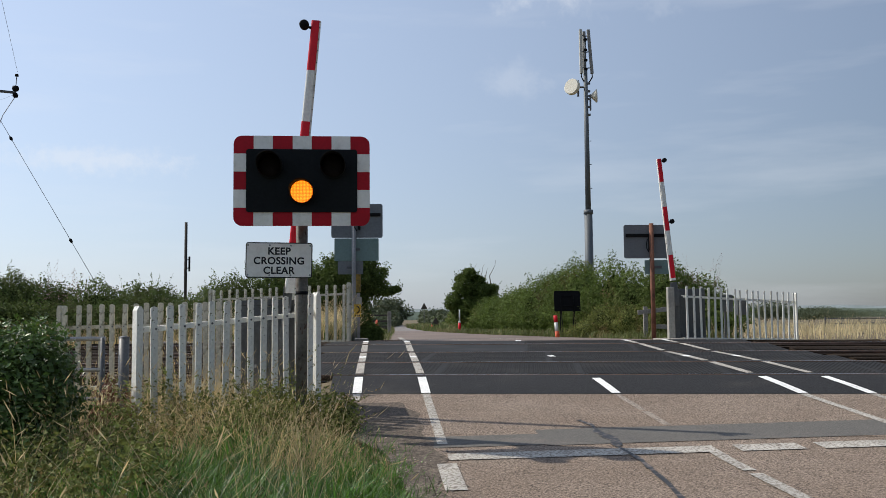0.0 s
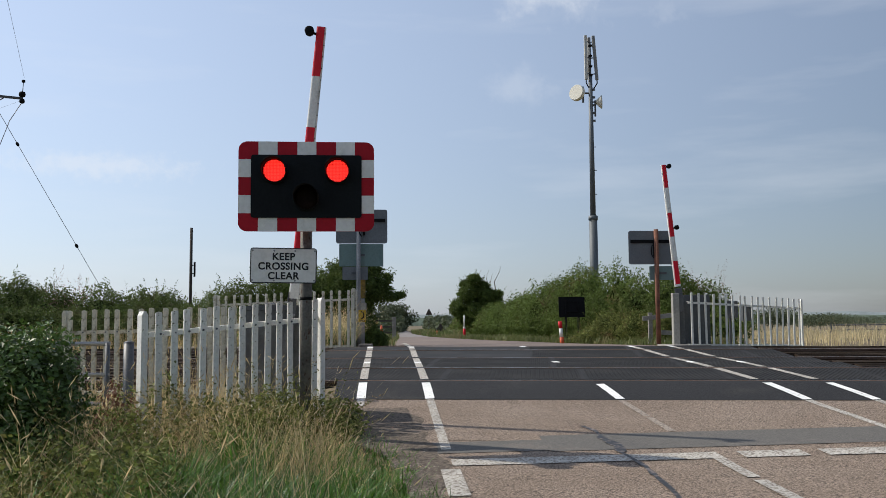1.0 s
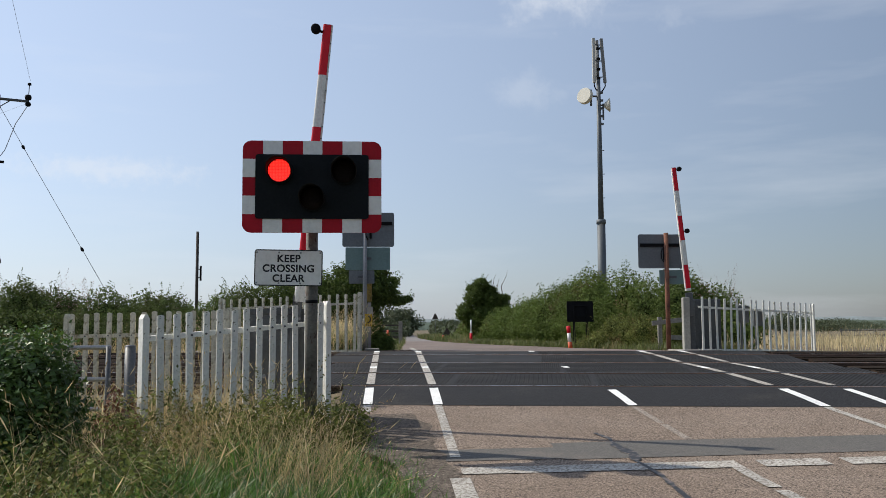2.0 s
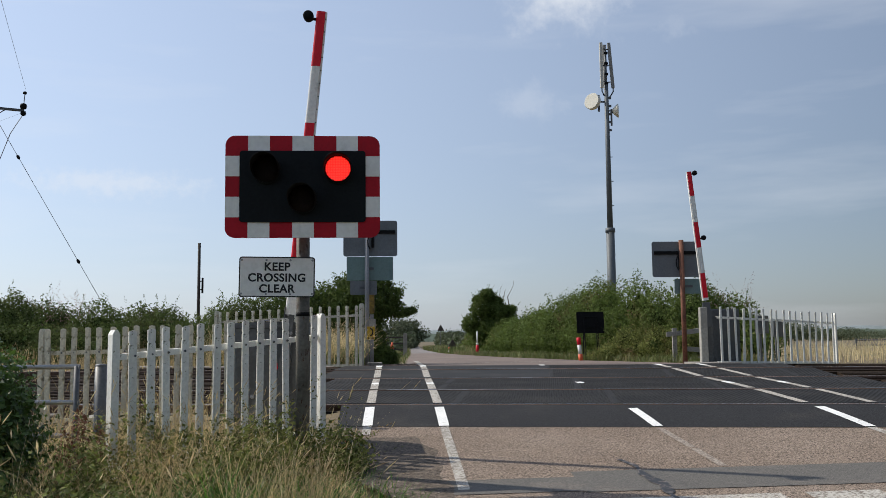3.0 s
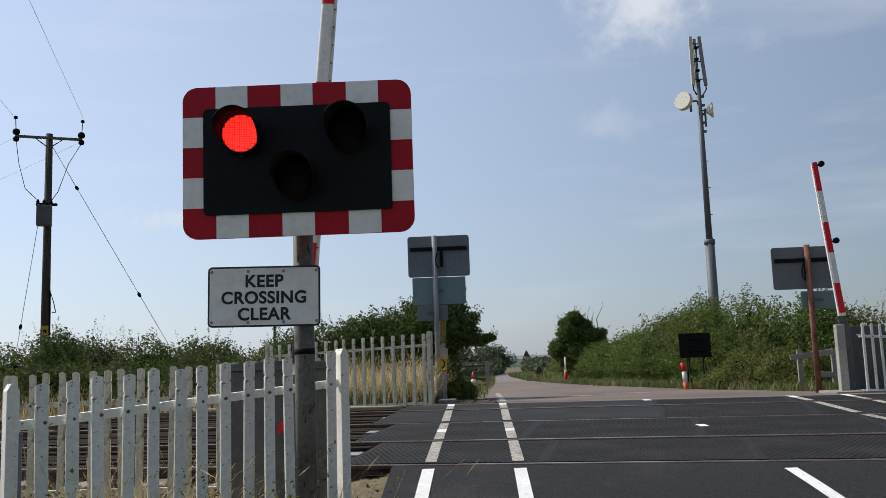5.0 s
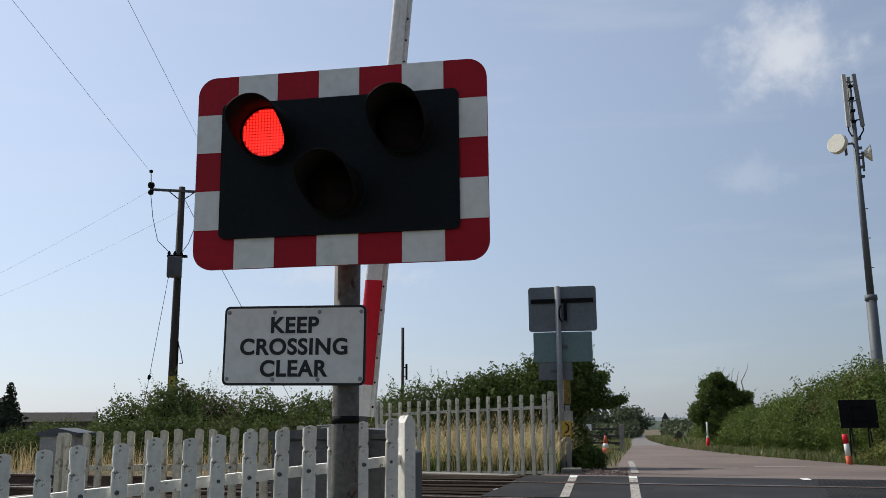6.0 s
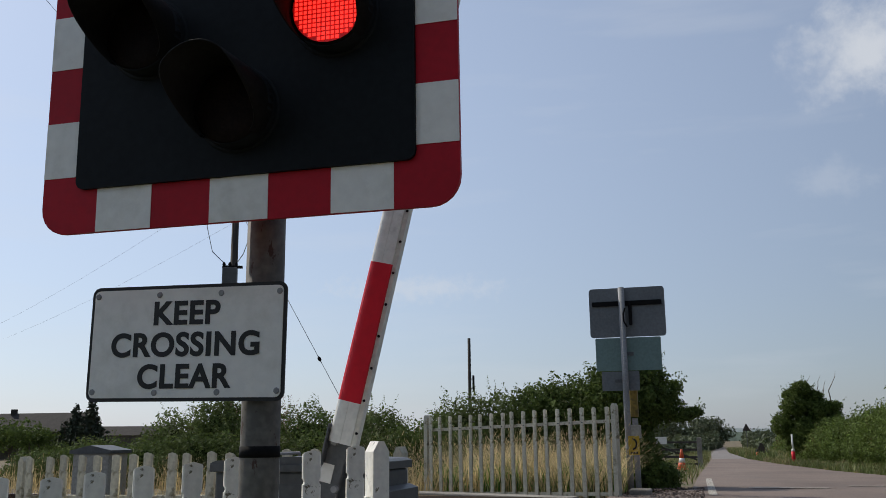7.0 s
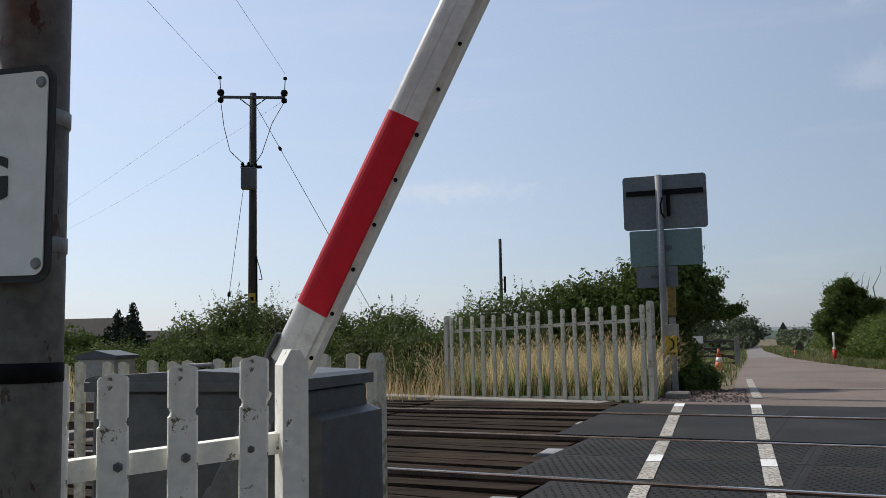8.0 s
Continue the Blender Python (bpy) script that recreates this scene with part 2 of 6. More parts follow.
M = {
    "earth": mat("earth", (0.13, 0.10, 0.055), 0.95, second=(0.10, 0.12, 0.035), second_scale=0.4, scale=0.3, fine=9, var=0.35, bump=0.4, depth=0.03),
    "old_asphalt": mat("old_asphalt", (0.218, 0.167, 0.128), 0.92, spec=0.2, second=(0.262, 0.206, 0.162), second_scale=0.8, second_at=(0.42, 0.66), scale=58, fine=135, var=0.80, bump=1.0, depth=0.008),
    "black_asphalt": mat("black_asphalt", (0.028, 0.028, 0.029), 0.85, second=(0.042, 0.040, 0.038), second_scale=1.0, scale=55, fine=130, var=0.5, bump=0.6, spec=0.12),
    "patch_asphalt": mat("patch_asphalt", (0.110, 0.102, 0.09), 0.88, scale=60, fine=150, var=0.40, bump=0.7, second=(0.15, 0.13, 0.11), second_scale=2.0),
    # brown grit, darkened further to paint in shadow along the fence
    "grit_and_shadow": mat("grit_and_shadow", (0.118, 0.097, 0.078), 0.95, spec=0.15, scale=30, fine=90, var=0.6, bump=0.9, depth=0.006, second=(0.188, 0.149, 0.119), second_scale=5, second_at=(0.50, 0.68)),
    "tar": mat("tar", (0.02, 0.02, 0.02), 0.55, scale=4, fine=90, second=(0.16, 0.13, 0.11), second_scale=14, second_at=(0.52, 0.6)),
    "far_asphalt": mat("far_asphalt", (0.160, 0.121, 0.100), 0.9, second=(0.148, 0.120, 0.103), second_scale=0.5, scale=0.4, fine=40, var=0.3, bump=0.5),
    "lane_asphalt": mat("lane_asphalt", (0.19, 0.17, 0.16), 0.9, scale=0.4, fine=30, var=0.25),
    "line_paint": mat("line_paint", (0.78, 0.78, 0.75), 0.7, scale=2, fine=70, var=0.12, second=(0.50, 0.47, 0.43), second_scale=22, second_at=(0.58, 0.68)),
    "ghost_paint": mat("ghost_paint", (0.33, 0.285, 0.235), 0.9, scale=58, fine=135, var=0.5, second=(0.195, 0.155, 0.123), second_scale=34, second_at=(0.46, 0.54)),
    "worn_paint": mat("worn_paint", (0.45, 0.425, 0.375), 0.85, scale=4, fine=60, var=0.20, second=(0.18, 0.15, 0.12), second_scale=42, second_at=(0.47, 0.58)),
    "rubber_panel": mat("rubber_panel", (0.018, 0.0178, 0.0175), 0.75, spec=0.22, scale=2, fine=60, var=0.3, second=(0.032, 0.029, 0.026), second_scale=1.4, second_at=(0.5, 0.7), per_object=0.08),
    "rail_side": mat("rail_side", (0.085, 0.05, 0.035), 0.85, scale=5, fine=70, var=0.4),
    "rail_top": mat("rail_top", (0.62, 0.61, 0.60), 0.22, metal=1.0, scale=3, fine=40, var=0.12, bump=0.05),
    "timber": mat("timber", (0.026, 0.018, 0.012), 0.95, spec=0.08, scale=1.5, fine=30, stretch=(1, 8, 8), var=0.45, per_object=0.18, bump=0.5, second=(0.048, 0.034, 0.024), second_scale=3, second_at=(0.50, 0.70)),
    "sleeper": mat("sleeper", (0.20, 0.185, 0.165), 0.9, scale=3, fine=40, var=0.3, per_object=0.2),
    "ballast": mat("ballast", (0.12, 0.09, 0.075), 0.95, scale=4, fine=24, var=0.5, bump=1.0, depth=0.04, second=(0.06, 0.045, 0.035), second_scale=14),
    "fence_paint": mat("fence_paint", (0.80, 0.79, 0.73), 0.7, scale=3, fine=45, var=0.10, second=(0.17, 0.155, 0.10), second_scale=30, second_at=(0.635, 0.67), bump=0.25, depth=0.002, per_object=0.07),
    "fence_paint_old": mat("fence_paint_old", (0.54, 0.51, 0.40), 0.8, scale=3, fine=45, var=0.2, second=(0.20, 0.175, 0.10), second_scale=11, second_at=(0.53, 0.66), bump=0.3, depth=0.002, per_object=0.10),
    "rust_post": mat("rust_post", (0.125, 0.115, 0.095), 0.7, scale=4, fine=40, var=0.3, second=(0.060, 0.028, 0.016), second_scale=32, second_at=(0.59, 0.62), second_stretch=(1, 1, 0.40), bump=0.4, depth=0.003),
    "rust_brown": mat("rust_brown", (0.20, 0.085, 0.05), 0.85, scale=4, fine=50, var=0.4, second=(0.10, 0.05, 0.04), second_scale=6),
    "galv": mat("galv", (0.27, 0.275, 0.28), 0.75, metal=0.15, scale=3, fine=50, var=0.2, second=(0.30, 0.30, 0.31), second_scale=8),
    "galv_dark": mat("galv_dark", (0.10, 0.105, 0.11), 0.5, metal=0.3, scale=3, fine=50, var=0.2),
    "gate_tube": mat("gate_tube", (0.40, 0.40, 0.40), 0.35, metal=0.8, scale=3, fine=50, var=0.15),
    "black": mat("black", (0.0078, 0.0098, 0.0115), 0.55, spec=0.12, scale=4, fine=50, var=0.2, second=(0.009, 0.011, 0.013), second_scale=5, bump=0.05),
    "hood_black": mat("hood_black", (0.010, 0.0098, 0.0102), 0.6, spec=0.12, scale=4, fine=50, var=0.3),
    "black_matt": mat("black_matt", (0.006, 0.006, 0.0065), 0.85, spec=0.2, scale=4, fine=50, var=0.3),
    "sign_red": mat("sign_red", (0.40, 0.008, 0.020), 0.5, spec=0.2, scale=3, fine=40, var=0.10, bump=0.03),
    "sign_white": mat("sign_white", (0.80, 0.79, 0.75), 0.45, scale=2.5, fine=30, var=0.05, second=(0.72, 0.71, 0.66), second_scale=9, second_at=(0.52, 0.66), bump=0.03),
    "sign_back": mat("sign_back", (0.140, 0.155, 0.165), 0.6, metal=0.0, scale=2, fine=30, var=0.15, second=(0.118, 0.130, 0.140), second_scale=4),
    "sign_back_green": mat("sign_back_green", (0.140, 0.215, 0.205), 0.5, metal=0.1, scale=2, fine=30, var=0.12),
    "boom_white": mat("boom_white", (0.74, 0.74, 0.69), 0.5, scale=3, fine=40, var=0.1, second=(0.45, 0.44, 0.40), second_scale=9, second_at=(0.58, 0.75)),
    "boom_red": mat("boom_red", (0.66, 0.014, 0.030), 0.5, spec=0.25, scale=3, fine=40, var=0.06, second=(0.52, 0.014, 0.026), second_scale=5),
    "cabinet": mat("cabinet", (0.075, 0.080, 0.084), 0.5, metal=0.1, scale=1.5, fine=30, var=0.2, second=(0.13, 0.135, 0.138), second_scale=2.2, second_stretch=(1, 1, 0.4), bump=0.06),
    "cabinet_light": mat("cabinet_light", (0.33, 0.32, 0.28), 0.6, scale=2, fine=30, var=0.2),
    "concrete": mat("concrete", (0.26, 0.24, 0.21), 0.92, scale=2, fine=60, var=0.3, bump=0.5, second=(0.22, 0.20, 0.17), second_scale=4),
    "lamp_red_off": mat("lamp_red_off", (0.008, 0.005, 0.005), 0.6, spec=0.1, scale=30, fine=120, var=0.4),
    "lamp_amber_off": mat("lamp_amber_off", (0.011, 0.0065, 0.006), 0.6, spec=0.1, scale=30, fine=120, var=0.4),
    "led_red": mat("led_red", (0.5, 0.02, 0.02), 0.4, emit=(1.0, 0.004, 0.003), power=0.20, bump=0),
    "led_red_core": mat("led_red_core", (0.6, 0.05, 0.04), 0.4, emit=(1.0, 0.030, 0.020), power=1.9, bump=0),
    "led_amber": mat("led_amber", (0.6, 0.2, 0.02), 0.4, emit=(1.0, 0.17, 0.002), power=0.55, bump=0),
    "led_amber_core": mat("led_amber_core", (0.7, 0.3, 0.05), 0.4, emit=(1.0, 0.36, 0.02), power=1.6, bump=0),
    "mast_steel": mat("mast_steel", (0.11, 0.125, 0.135), 0.6, metal=0.1, scale=0.8, fine=20, var=0.15),
    "antenna_grey": mat("antenna_grey", (0.22, 0.22, 0.21), 0.6, scale=2, fine=20, var=0.12),
    "antenna": mat("antenna", (0.52, 0.51, 0.46), 0.6, scale=2, fine=20, var=0.12),
    "dish": mat("dish", (0.72, 0.69, 0.58), 0.6, scale=2, fine=20, var=0.08),
    "pole_wood": mat("pole_wood", (0.048, 0.040, 0.034), 0.9, scale=2, fine=30, stretch=(6, 6, 1), var=0.4),
    "wire": mat("wire", (0.12, 0.12, 0.13), 0.6, bump=0),
    "old_yellow": mat("old_yellow", (0.22, 0.15, 0.03), 0.7, scale=6, fine=30, var=0.3, second=(0.10, 0.08, 0.04), second_scale=9),
    "yellow": mat("yellow", (0.46, 0.30, 0.02), 0.55, scale=4, fine=30, var=0.12),
    "cone_orange": mat("cone_orange", (0.62, 0.10, 0.03), 0.6, scale=4, fine=30, var=0.15),
    "bark": mat("bark", (0.09, 0.07, 0.05), 0.95, scale=5, fine=40, stretch=(4, 4, 1), var=0.4, bump=0.6, depth=0.01),
    "dead_wood": mat("dead_wood", (0.22, 0.19, 0.16), 0.9, scale=5, fine=40, var=0.3),
    "weathered_board": mat("weathered_board", (0.25, 0.235, 0.21), 0.9, scale=3, fine=40, var=0.3),
    "leaf_hedge": mat("leaf_hedge", (0.100, 0.142, 0.032), 0.7, spec=0.18, island=0.38, scale=0.5, fine=6, var=0.25, bump=0, transmit=0.30, second=(0.155, 0.125, 0.050), second_scale=0.55, second_at=(0.56, 0.68)),
    "leaf_bramble": mat("leaf_bramble", (0.098, 0.135, 0.037), 0.7, spec=0.18, island=0.32, scale=0.5, fine=6, var=0.3, bump=0, transmit=0.28, second=(0.10, 0.10, 0.04), second_scale=0.8),
    "leaf_dark": mat("leaf_dark", (0.085, 0.138, 0.034), 0.5, island=0.45, scale=1, fine=8, var=0.25, bump=0, transmit=0.22),
    "leaf_tree": mat("leaf_tree", (0.092, 0.132, 0.032), 0.7, spec=0.18, island=0.4, scale=0.6, fine=6, var=0.25, bump=0, transmit=0.3),
    # leaf green greyed so that distance haze sits in the colour
    "leaf_far_haze": mat("leaf_far_haze", (0.085, 0.105, 0.055), 0.8, island=0.3, scale=0.1, fine=1, var=0.2, bump=0, transmit=0.2),
    "leaf_conifer": mat("leaf_conifer", (0.030, 0.042, 0.022), 0.8, island=0.4, scale=0.6, fine=6, var=0.25, bump=0, transmit=0.1),
    "stalk_pink": mat("stalk_pink", (0.30, 0.20, 0.17), 0.8, island=0.3, bump=0, transmit=0.3),
    # dark matt green with the shade inside foliage put into the colour
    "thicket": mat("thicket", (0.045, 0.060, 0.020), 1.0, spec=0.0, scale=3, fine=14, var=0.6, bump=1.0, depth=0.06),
    "leaf_ivy": mat("leaf_ivy", (0.085, 0.150, 0.028), 0.42, island=0.5, scale=1, fine=8, var=0.25, bump=0, transmit=0.22),
    "gravel": mat("gravel", (0.26, 0.22, 0.18), 0.95, island=0.5, scale=20, fine=80, var=0.3, bump=0.4),
    "grass_green": mat("grass_green", (0.075, 0.170, 0.022), 0.42, island=0.7, scale=1.0, fine=9, var=0.25, bump=0, transmit=0.35),
    "grass_verge": mat("grass_verge", (0.125, 0.155, 0.045), 0.7, island=0.35, scale=0.6, fine=5, var=0.3, bump=0, transmit=0.3, second=(0.24, 0.20, 0.09), second_scale=0.9, second_at=(0.5, 0.62)),
    "grass_dry": mat("grass_dry", (0.54, 0.42, 0.215), 0.75, island=0.35, scale=1.2, fine=9, var=0.25, bump=0, transmit=0.35),
    "grass_pale": mat("grass_pale", (0.62, 0.51, 0.30), 0.75, island=0.35, scale=0.5, fine=5, var=0.2, bump=0, transmit=0.48),
    "weed": mat("weed", (0.150, 0.170, 0.046), 0.7, spec=0.18, island=0.6, scale=1.5, fine=9, var=0.3, bump=0, transmit=0.3, second=(0.22, 0.14, 0.07), second_scale=2.5, second_at=(0.55, 0.7)),
    "field_far": mat("field_far", (0.30, 0.24, 0.12), 0.95, scale=0.05, fine=0.8, var=0.2, bump=0),
    "roof_tile": mat("roof_tile", (0.035, 0.030, 0.028), 0.9, scale=1, fine=8, var=0.25),
    "house_wall": mat("house_wall", (0.10, 0.085, 0.07), 0.9, scale=0.6, fine=6, var=0.25),
    # distance haze is put into the blue-grey of the hills and far woods
    "hill_haze": mat("hill_haze", (0.20, 0.235, 0.24), 1.0, scale=0.01, fine=0.1, var=0.15, bump=0),
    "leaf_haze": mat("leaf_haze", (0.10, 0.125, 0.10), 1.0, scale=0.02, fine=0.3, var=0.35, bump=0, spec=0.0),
    "board_dark": mat("board_dark", (0.060, 0.047, 0.036), 0.8, scale=4, fine=30, var=0.3),
    "text_black": mat("text_black", (0.012, 0.012, 0.012), 0.6, bump=0),
}

# Mesh helpers


def box(bm, c, s, m=None, bevel=0.0):
    r = bmesh.ops.create_cube(bm, size=1.0, matrix=Matrix.Translation(c) @ Matrix.Diagonal((*s, 1)))
    vs = r["verts"]
    if bevel:
        es = list({e for v in vs for e in v.link_edges})
        rb = bmesh.ops.bevel(bm, geom=es, offset=bevel, segments=2, profile=0.5, affect="EDGES")
        vs = list({v for f in rb["faces"] for v in f.verts} | {v for v in vs if v.is_valid})
        if m is not None:
            seen, todo = set(vs), list(vs)
            while todo:
                v = todo.pop()
                for e in v.link_edges:
                    o = e.other_vert(v)
                    if o not in seen:
                        seen.add(o)
                        todo.append(o)
            vs = list(seen)
    if m is not None:
        bmesh.ops.transform(bm, matrix=m, verts=vs)
    return bm


def tube(bm, p0, p1, r0, r1=None, n=12, caps=True):
    p0, p1 = Vector(p0), Vector(p1)
    r1 = r0 if r1 is None else r1
    d = p1 - p0
    rot = d.to_track_quat("Z", "Y").to_matrix().to_4x4()
    bmesh.ops.create_cone(bm, cap_ends=caps, segments=n, radius1=r0, radius2=max(r1, 1e-4), depth=d.length,
                          matrix=Matrix.Translation((p0 + p1) / 2) @ rot)
    return bm


def sweep(bm, pts, r, n=8):
    for a, b in zip(pts, pts[1:]):
        tube(bm, a, b, r, r, n)
    return bm


def lathe(bm, profile, n=24, m=None):
    """A turned form round z from (radius, height) pairs."""
    rings = [[bm.verts.new((r * math.cos(2 * math.pi * i / n), r * math.sin(2 * math.pi * i / n), z)) for i in range(n)] for r, z in profile]
    for a, b in zip(rings, rings[1:]):
        for i in range(n):
            bm.faces.new((a[i], a[(i + 1) % n], b[(i + 1) % n], b[i]))
    if m is not None:
        bmesh.ops.transform(bm, matrix=m, verts=[v for r in rings for v in r])
    return bm


def prism(bm, outline, y0, y1, m=None):
    """An outline in x and z, drawn out from y0 to y1."""
    a = [bm.verts.new((x, y0, z)) for x, z in outline]
    b = [bm.verts.new((x, y1, z)) for x, z in outline]
    bm.faces.new(a)
    bm.faces.new(b[::-1])
    k = len(outline)
    for i in range(k):
        bm.faces.new((a[(i + 1) % k], a[i], b[i], b[(i + 1) % k]))
    if m is not None:
        bmesh.ops.transform(bm, matrix=m, verts=a + b)
    return bm


def rounded(w, h, r, n=6, corners=(1, 1, 1, 1)):
    """A rounded rectangle round the origin, counter-clockwise from the lower right."""
    pts = []
    for (cx, cz, a0), on in zip(((w / 2 - r, -h / 2 + r, -90), (w / 2 - r, h / 2 - r, 0), (-w / 2 + r, h / 2 - r, 90), (-w / 2 + r, -h / 2 + r, 180)), corners):
        if not on:
            pts.append((math.copysign(w / 2, cx), math.copysign(h / 2, cz)))
            continue
        for i in range(n + 1):
            a = radians(a0 + 90 * i / n)
            pts.append((cx + r * math.cos(a), cz + r * math.sin(a)))
    return pts


def mesh_of(name, bm, material, smooth=False):
    bmesh.ops.recalc_face_normals(bm, faces=bm.faces)
    me = bpy.data.meshes.new(name)
    bm.to_mesh(me)
    bm.free()
    for k in material if isinstance(material, (list, tuple)) else (material,):
        me.materials.append(M[k])
    if smooth:
        me.polygons.foreach_set("use_smooth", [True] * len(me.polygons))
    return me


def part(name, bm, material, parent, label="", smooth=False, at=None, kind=""):
    """One mesh object under a thing or a part."""
    ob = new(name, bm if isinstance(bm, bpy.types.Mesh) else mesh_of(name, bm, material, smooth))
    if parent is not None:
        ob.parent = parent
    if at is not None:
        ob.matrix_basis = at
    return tagged(ob, label, kind=kind)


def thing(name, label, category, at=None, group="", kind=""):
    """An Empty at a thing's base."""
    e = new(name)
    e.empty_display_size = 0.1
    if at is not None:
        e.matrix_basis = at
    return tagged(e, label, category, group, kind)


def B():
    return bmesh.new()


def from_arrays(name, verts, faces, material, parent=None, smooth=False):
    me = bpy.data.meshes.new(name)
    me.from_pydata(verts, [], faces)
    me.materials.append(M[material])
    if smooth:
        me.polygons.foreach_set("use_smooth", [True] * len(me.polygons))
    ob = new(name, me)
    if parent is not None:
        ob.parent = parent
    return ob
# Levels: the road climbs to the tracks, which cross it at a slant
SKEW = 0.17
LEVELS = ((-40, -0.9), (-2, -0.07), (0, 0.0), (6.7, 0.23), (9.7, 0.446), (10.3, 0.515), (10.9, 0.575), (12.4, 0.655), (13.4, 0.695), (14.4, 0.725),
          (15.9, 0.805), (16.9, 0.845), (19.5, 0.76), (30, 0.64), (60, 0.28), (100, -0.1), (150, -0.6), (400, -2.5))
RAIL_AT = (11.08, 12.60, 14.47, 15.99)


def across(x, y):
    return y + SKEW * max(-30.0, min(30.0, x)) * max(0.0, min(1.0, 1.5 - abs(y - 13) / 14))


def level(s):
    for (a, za), (b, zb) in zip(LEVELS, LEVELS[1:]):
        if s <= b:
            return za + (zb - za) * (s - a) / (b - a)
    return LEVELS[-1][1]


def smooth(v, a, b):
    v = max(0.0, min(1.0, (v - a) / (b - a)))
    return v * v * (3 - 2 * v)


def road_z(x, y):
    return level(across(x, y))


def terrain(x, y):
    """The ground beside and under the road."""
    s = across(x, y)
    z = level(s)
    left, right = road_edges(y)
    off = smooth(max(left - x, x - right), 0.0, 0.9)
    bed = smooth(s, 9.6, 10.1) * (1 - smooth(s, 16.8, 17.3))
    z -= 0.05 * (1 - off)
    z -= off * (0.22 * bed + 0.05)
    z += off * 0.05 * noise.noise((x * 0.7, y * 0.7, 0)) * smooth(200 - abs(y), 0, 100)
    if x < -9:
        z -= min(0.9, (-9 - x) * 0.05) * smooth(y, 18, 30)
    return z


def road_edges(y):
    left = [(-40, 0.5), (0, 0.35), (5.5, 0.0), (7, -0.18), (7.6, -0.5), (9.8, -0.8), (16.9, -0.95), (18.6, -0.9), (21, 0.05), (30, 0.2), (40, 0.45), (60, 0.85), (100, 1.3), (140, 2.2), (400, 7.6)]
    right = [(-40, 7.0), (9.5, 6.3), (17, 6.2), (20, 6.0), (24, 4.9), (33, 3.75), (43, 3.2), (60, 2.8), (100, 3.0), (140, 3.9), (400, 9.6)]
    res = []
    for table in (left, right):
        for (a, xa), (b, xb) in zip(table, table[1:]):
            if y <= b:
                res.append(xa + (xb - xa) * (max(y, a) - a) / (b - a))
                break
        else:
            res.append(table[-1][1])
    return res


def spread(lo, hi, near, n):
    """Steps that are fine near zero and grow outwards."""
    t = np.linspace(-1, 1, n)
    c = np.sinh(t * 5.2) / np.sinh(5.2)
    return sorted({round(float(v * (hi if v > 0 else -lo)), 3) for v in c} | {round(v, 3) for v in near})


def make_ground():
    xs = spread(-3500, 3500, np.arange(-12, 12.01, 0.4), 61)
    ys = spread(-600, 4200, np.arange(-4, 30.01, 0.4), 61)
    verts = [(x, y, terrain(x, y)) for y in ys for x in xs]
    k = len(xs)
    faces = [(j * k + i, j * k + i + 1, (j + 1) * k + i + 1, (j + 1) * k + i) for j in range(len(ys) - 1) for i in range(k - 1)]
    return tagged(from_arrays("ground", verts, faces, "earth", smooth=True), "rough earth and dry grass verge round the crossing", "ground", kind="structure")


def sheet(name, x0, x1, y0, y1, lift, material, parent=None, step=0.4, wide=6, slant=True, kind=""):
    """A surface that follows the road; x0 and x1 may be functions of y, y is measured across the tracks where slant."""
    n = max(1, round((y1 - y0) / step))
    verts, faces = [], []
    for j in range(n + 1):
        t = y0 + (y1 - y0) * j / n
        a = x0(t) if callable(x0) else x0
        b = x1(t) if callable(x1) else x1
        for i in range(wide + 1):
            x = a + (b - a) * i / wide
            y = t - SKEW * x if slant else t
            verts.append((x, y, road_z(x, y) + lift))
    k = wide + 1
    for j in range(n):
        for i in range(wide):
            faces.append((j * k + i, j * k + i + 1, (j + 1) * k + i + 1, (j + 1) * k + i))
    return from_arrays(name, verts, faces, material, parent)


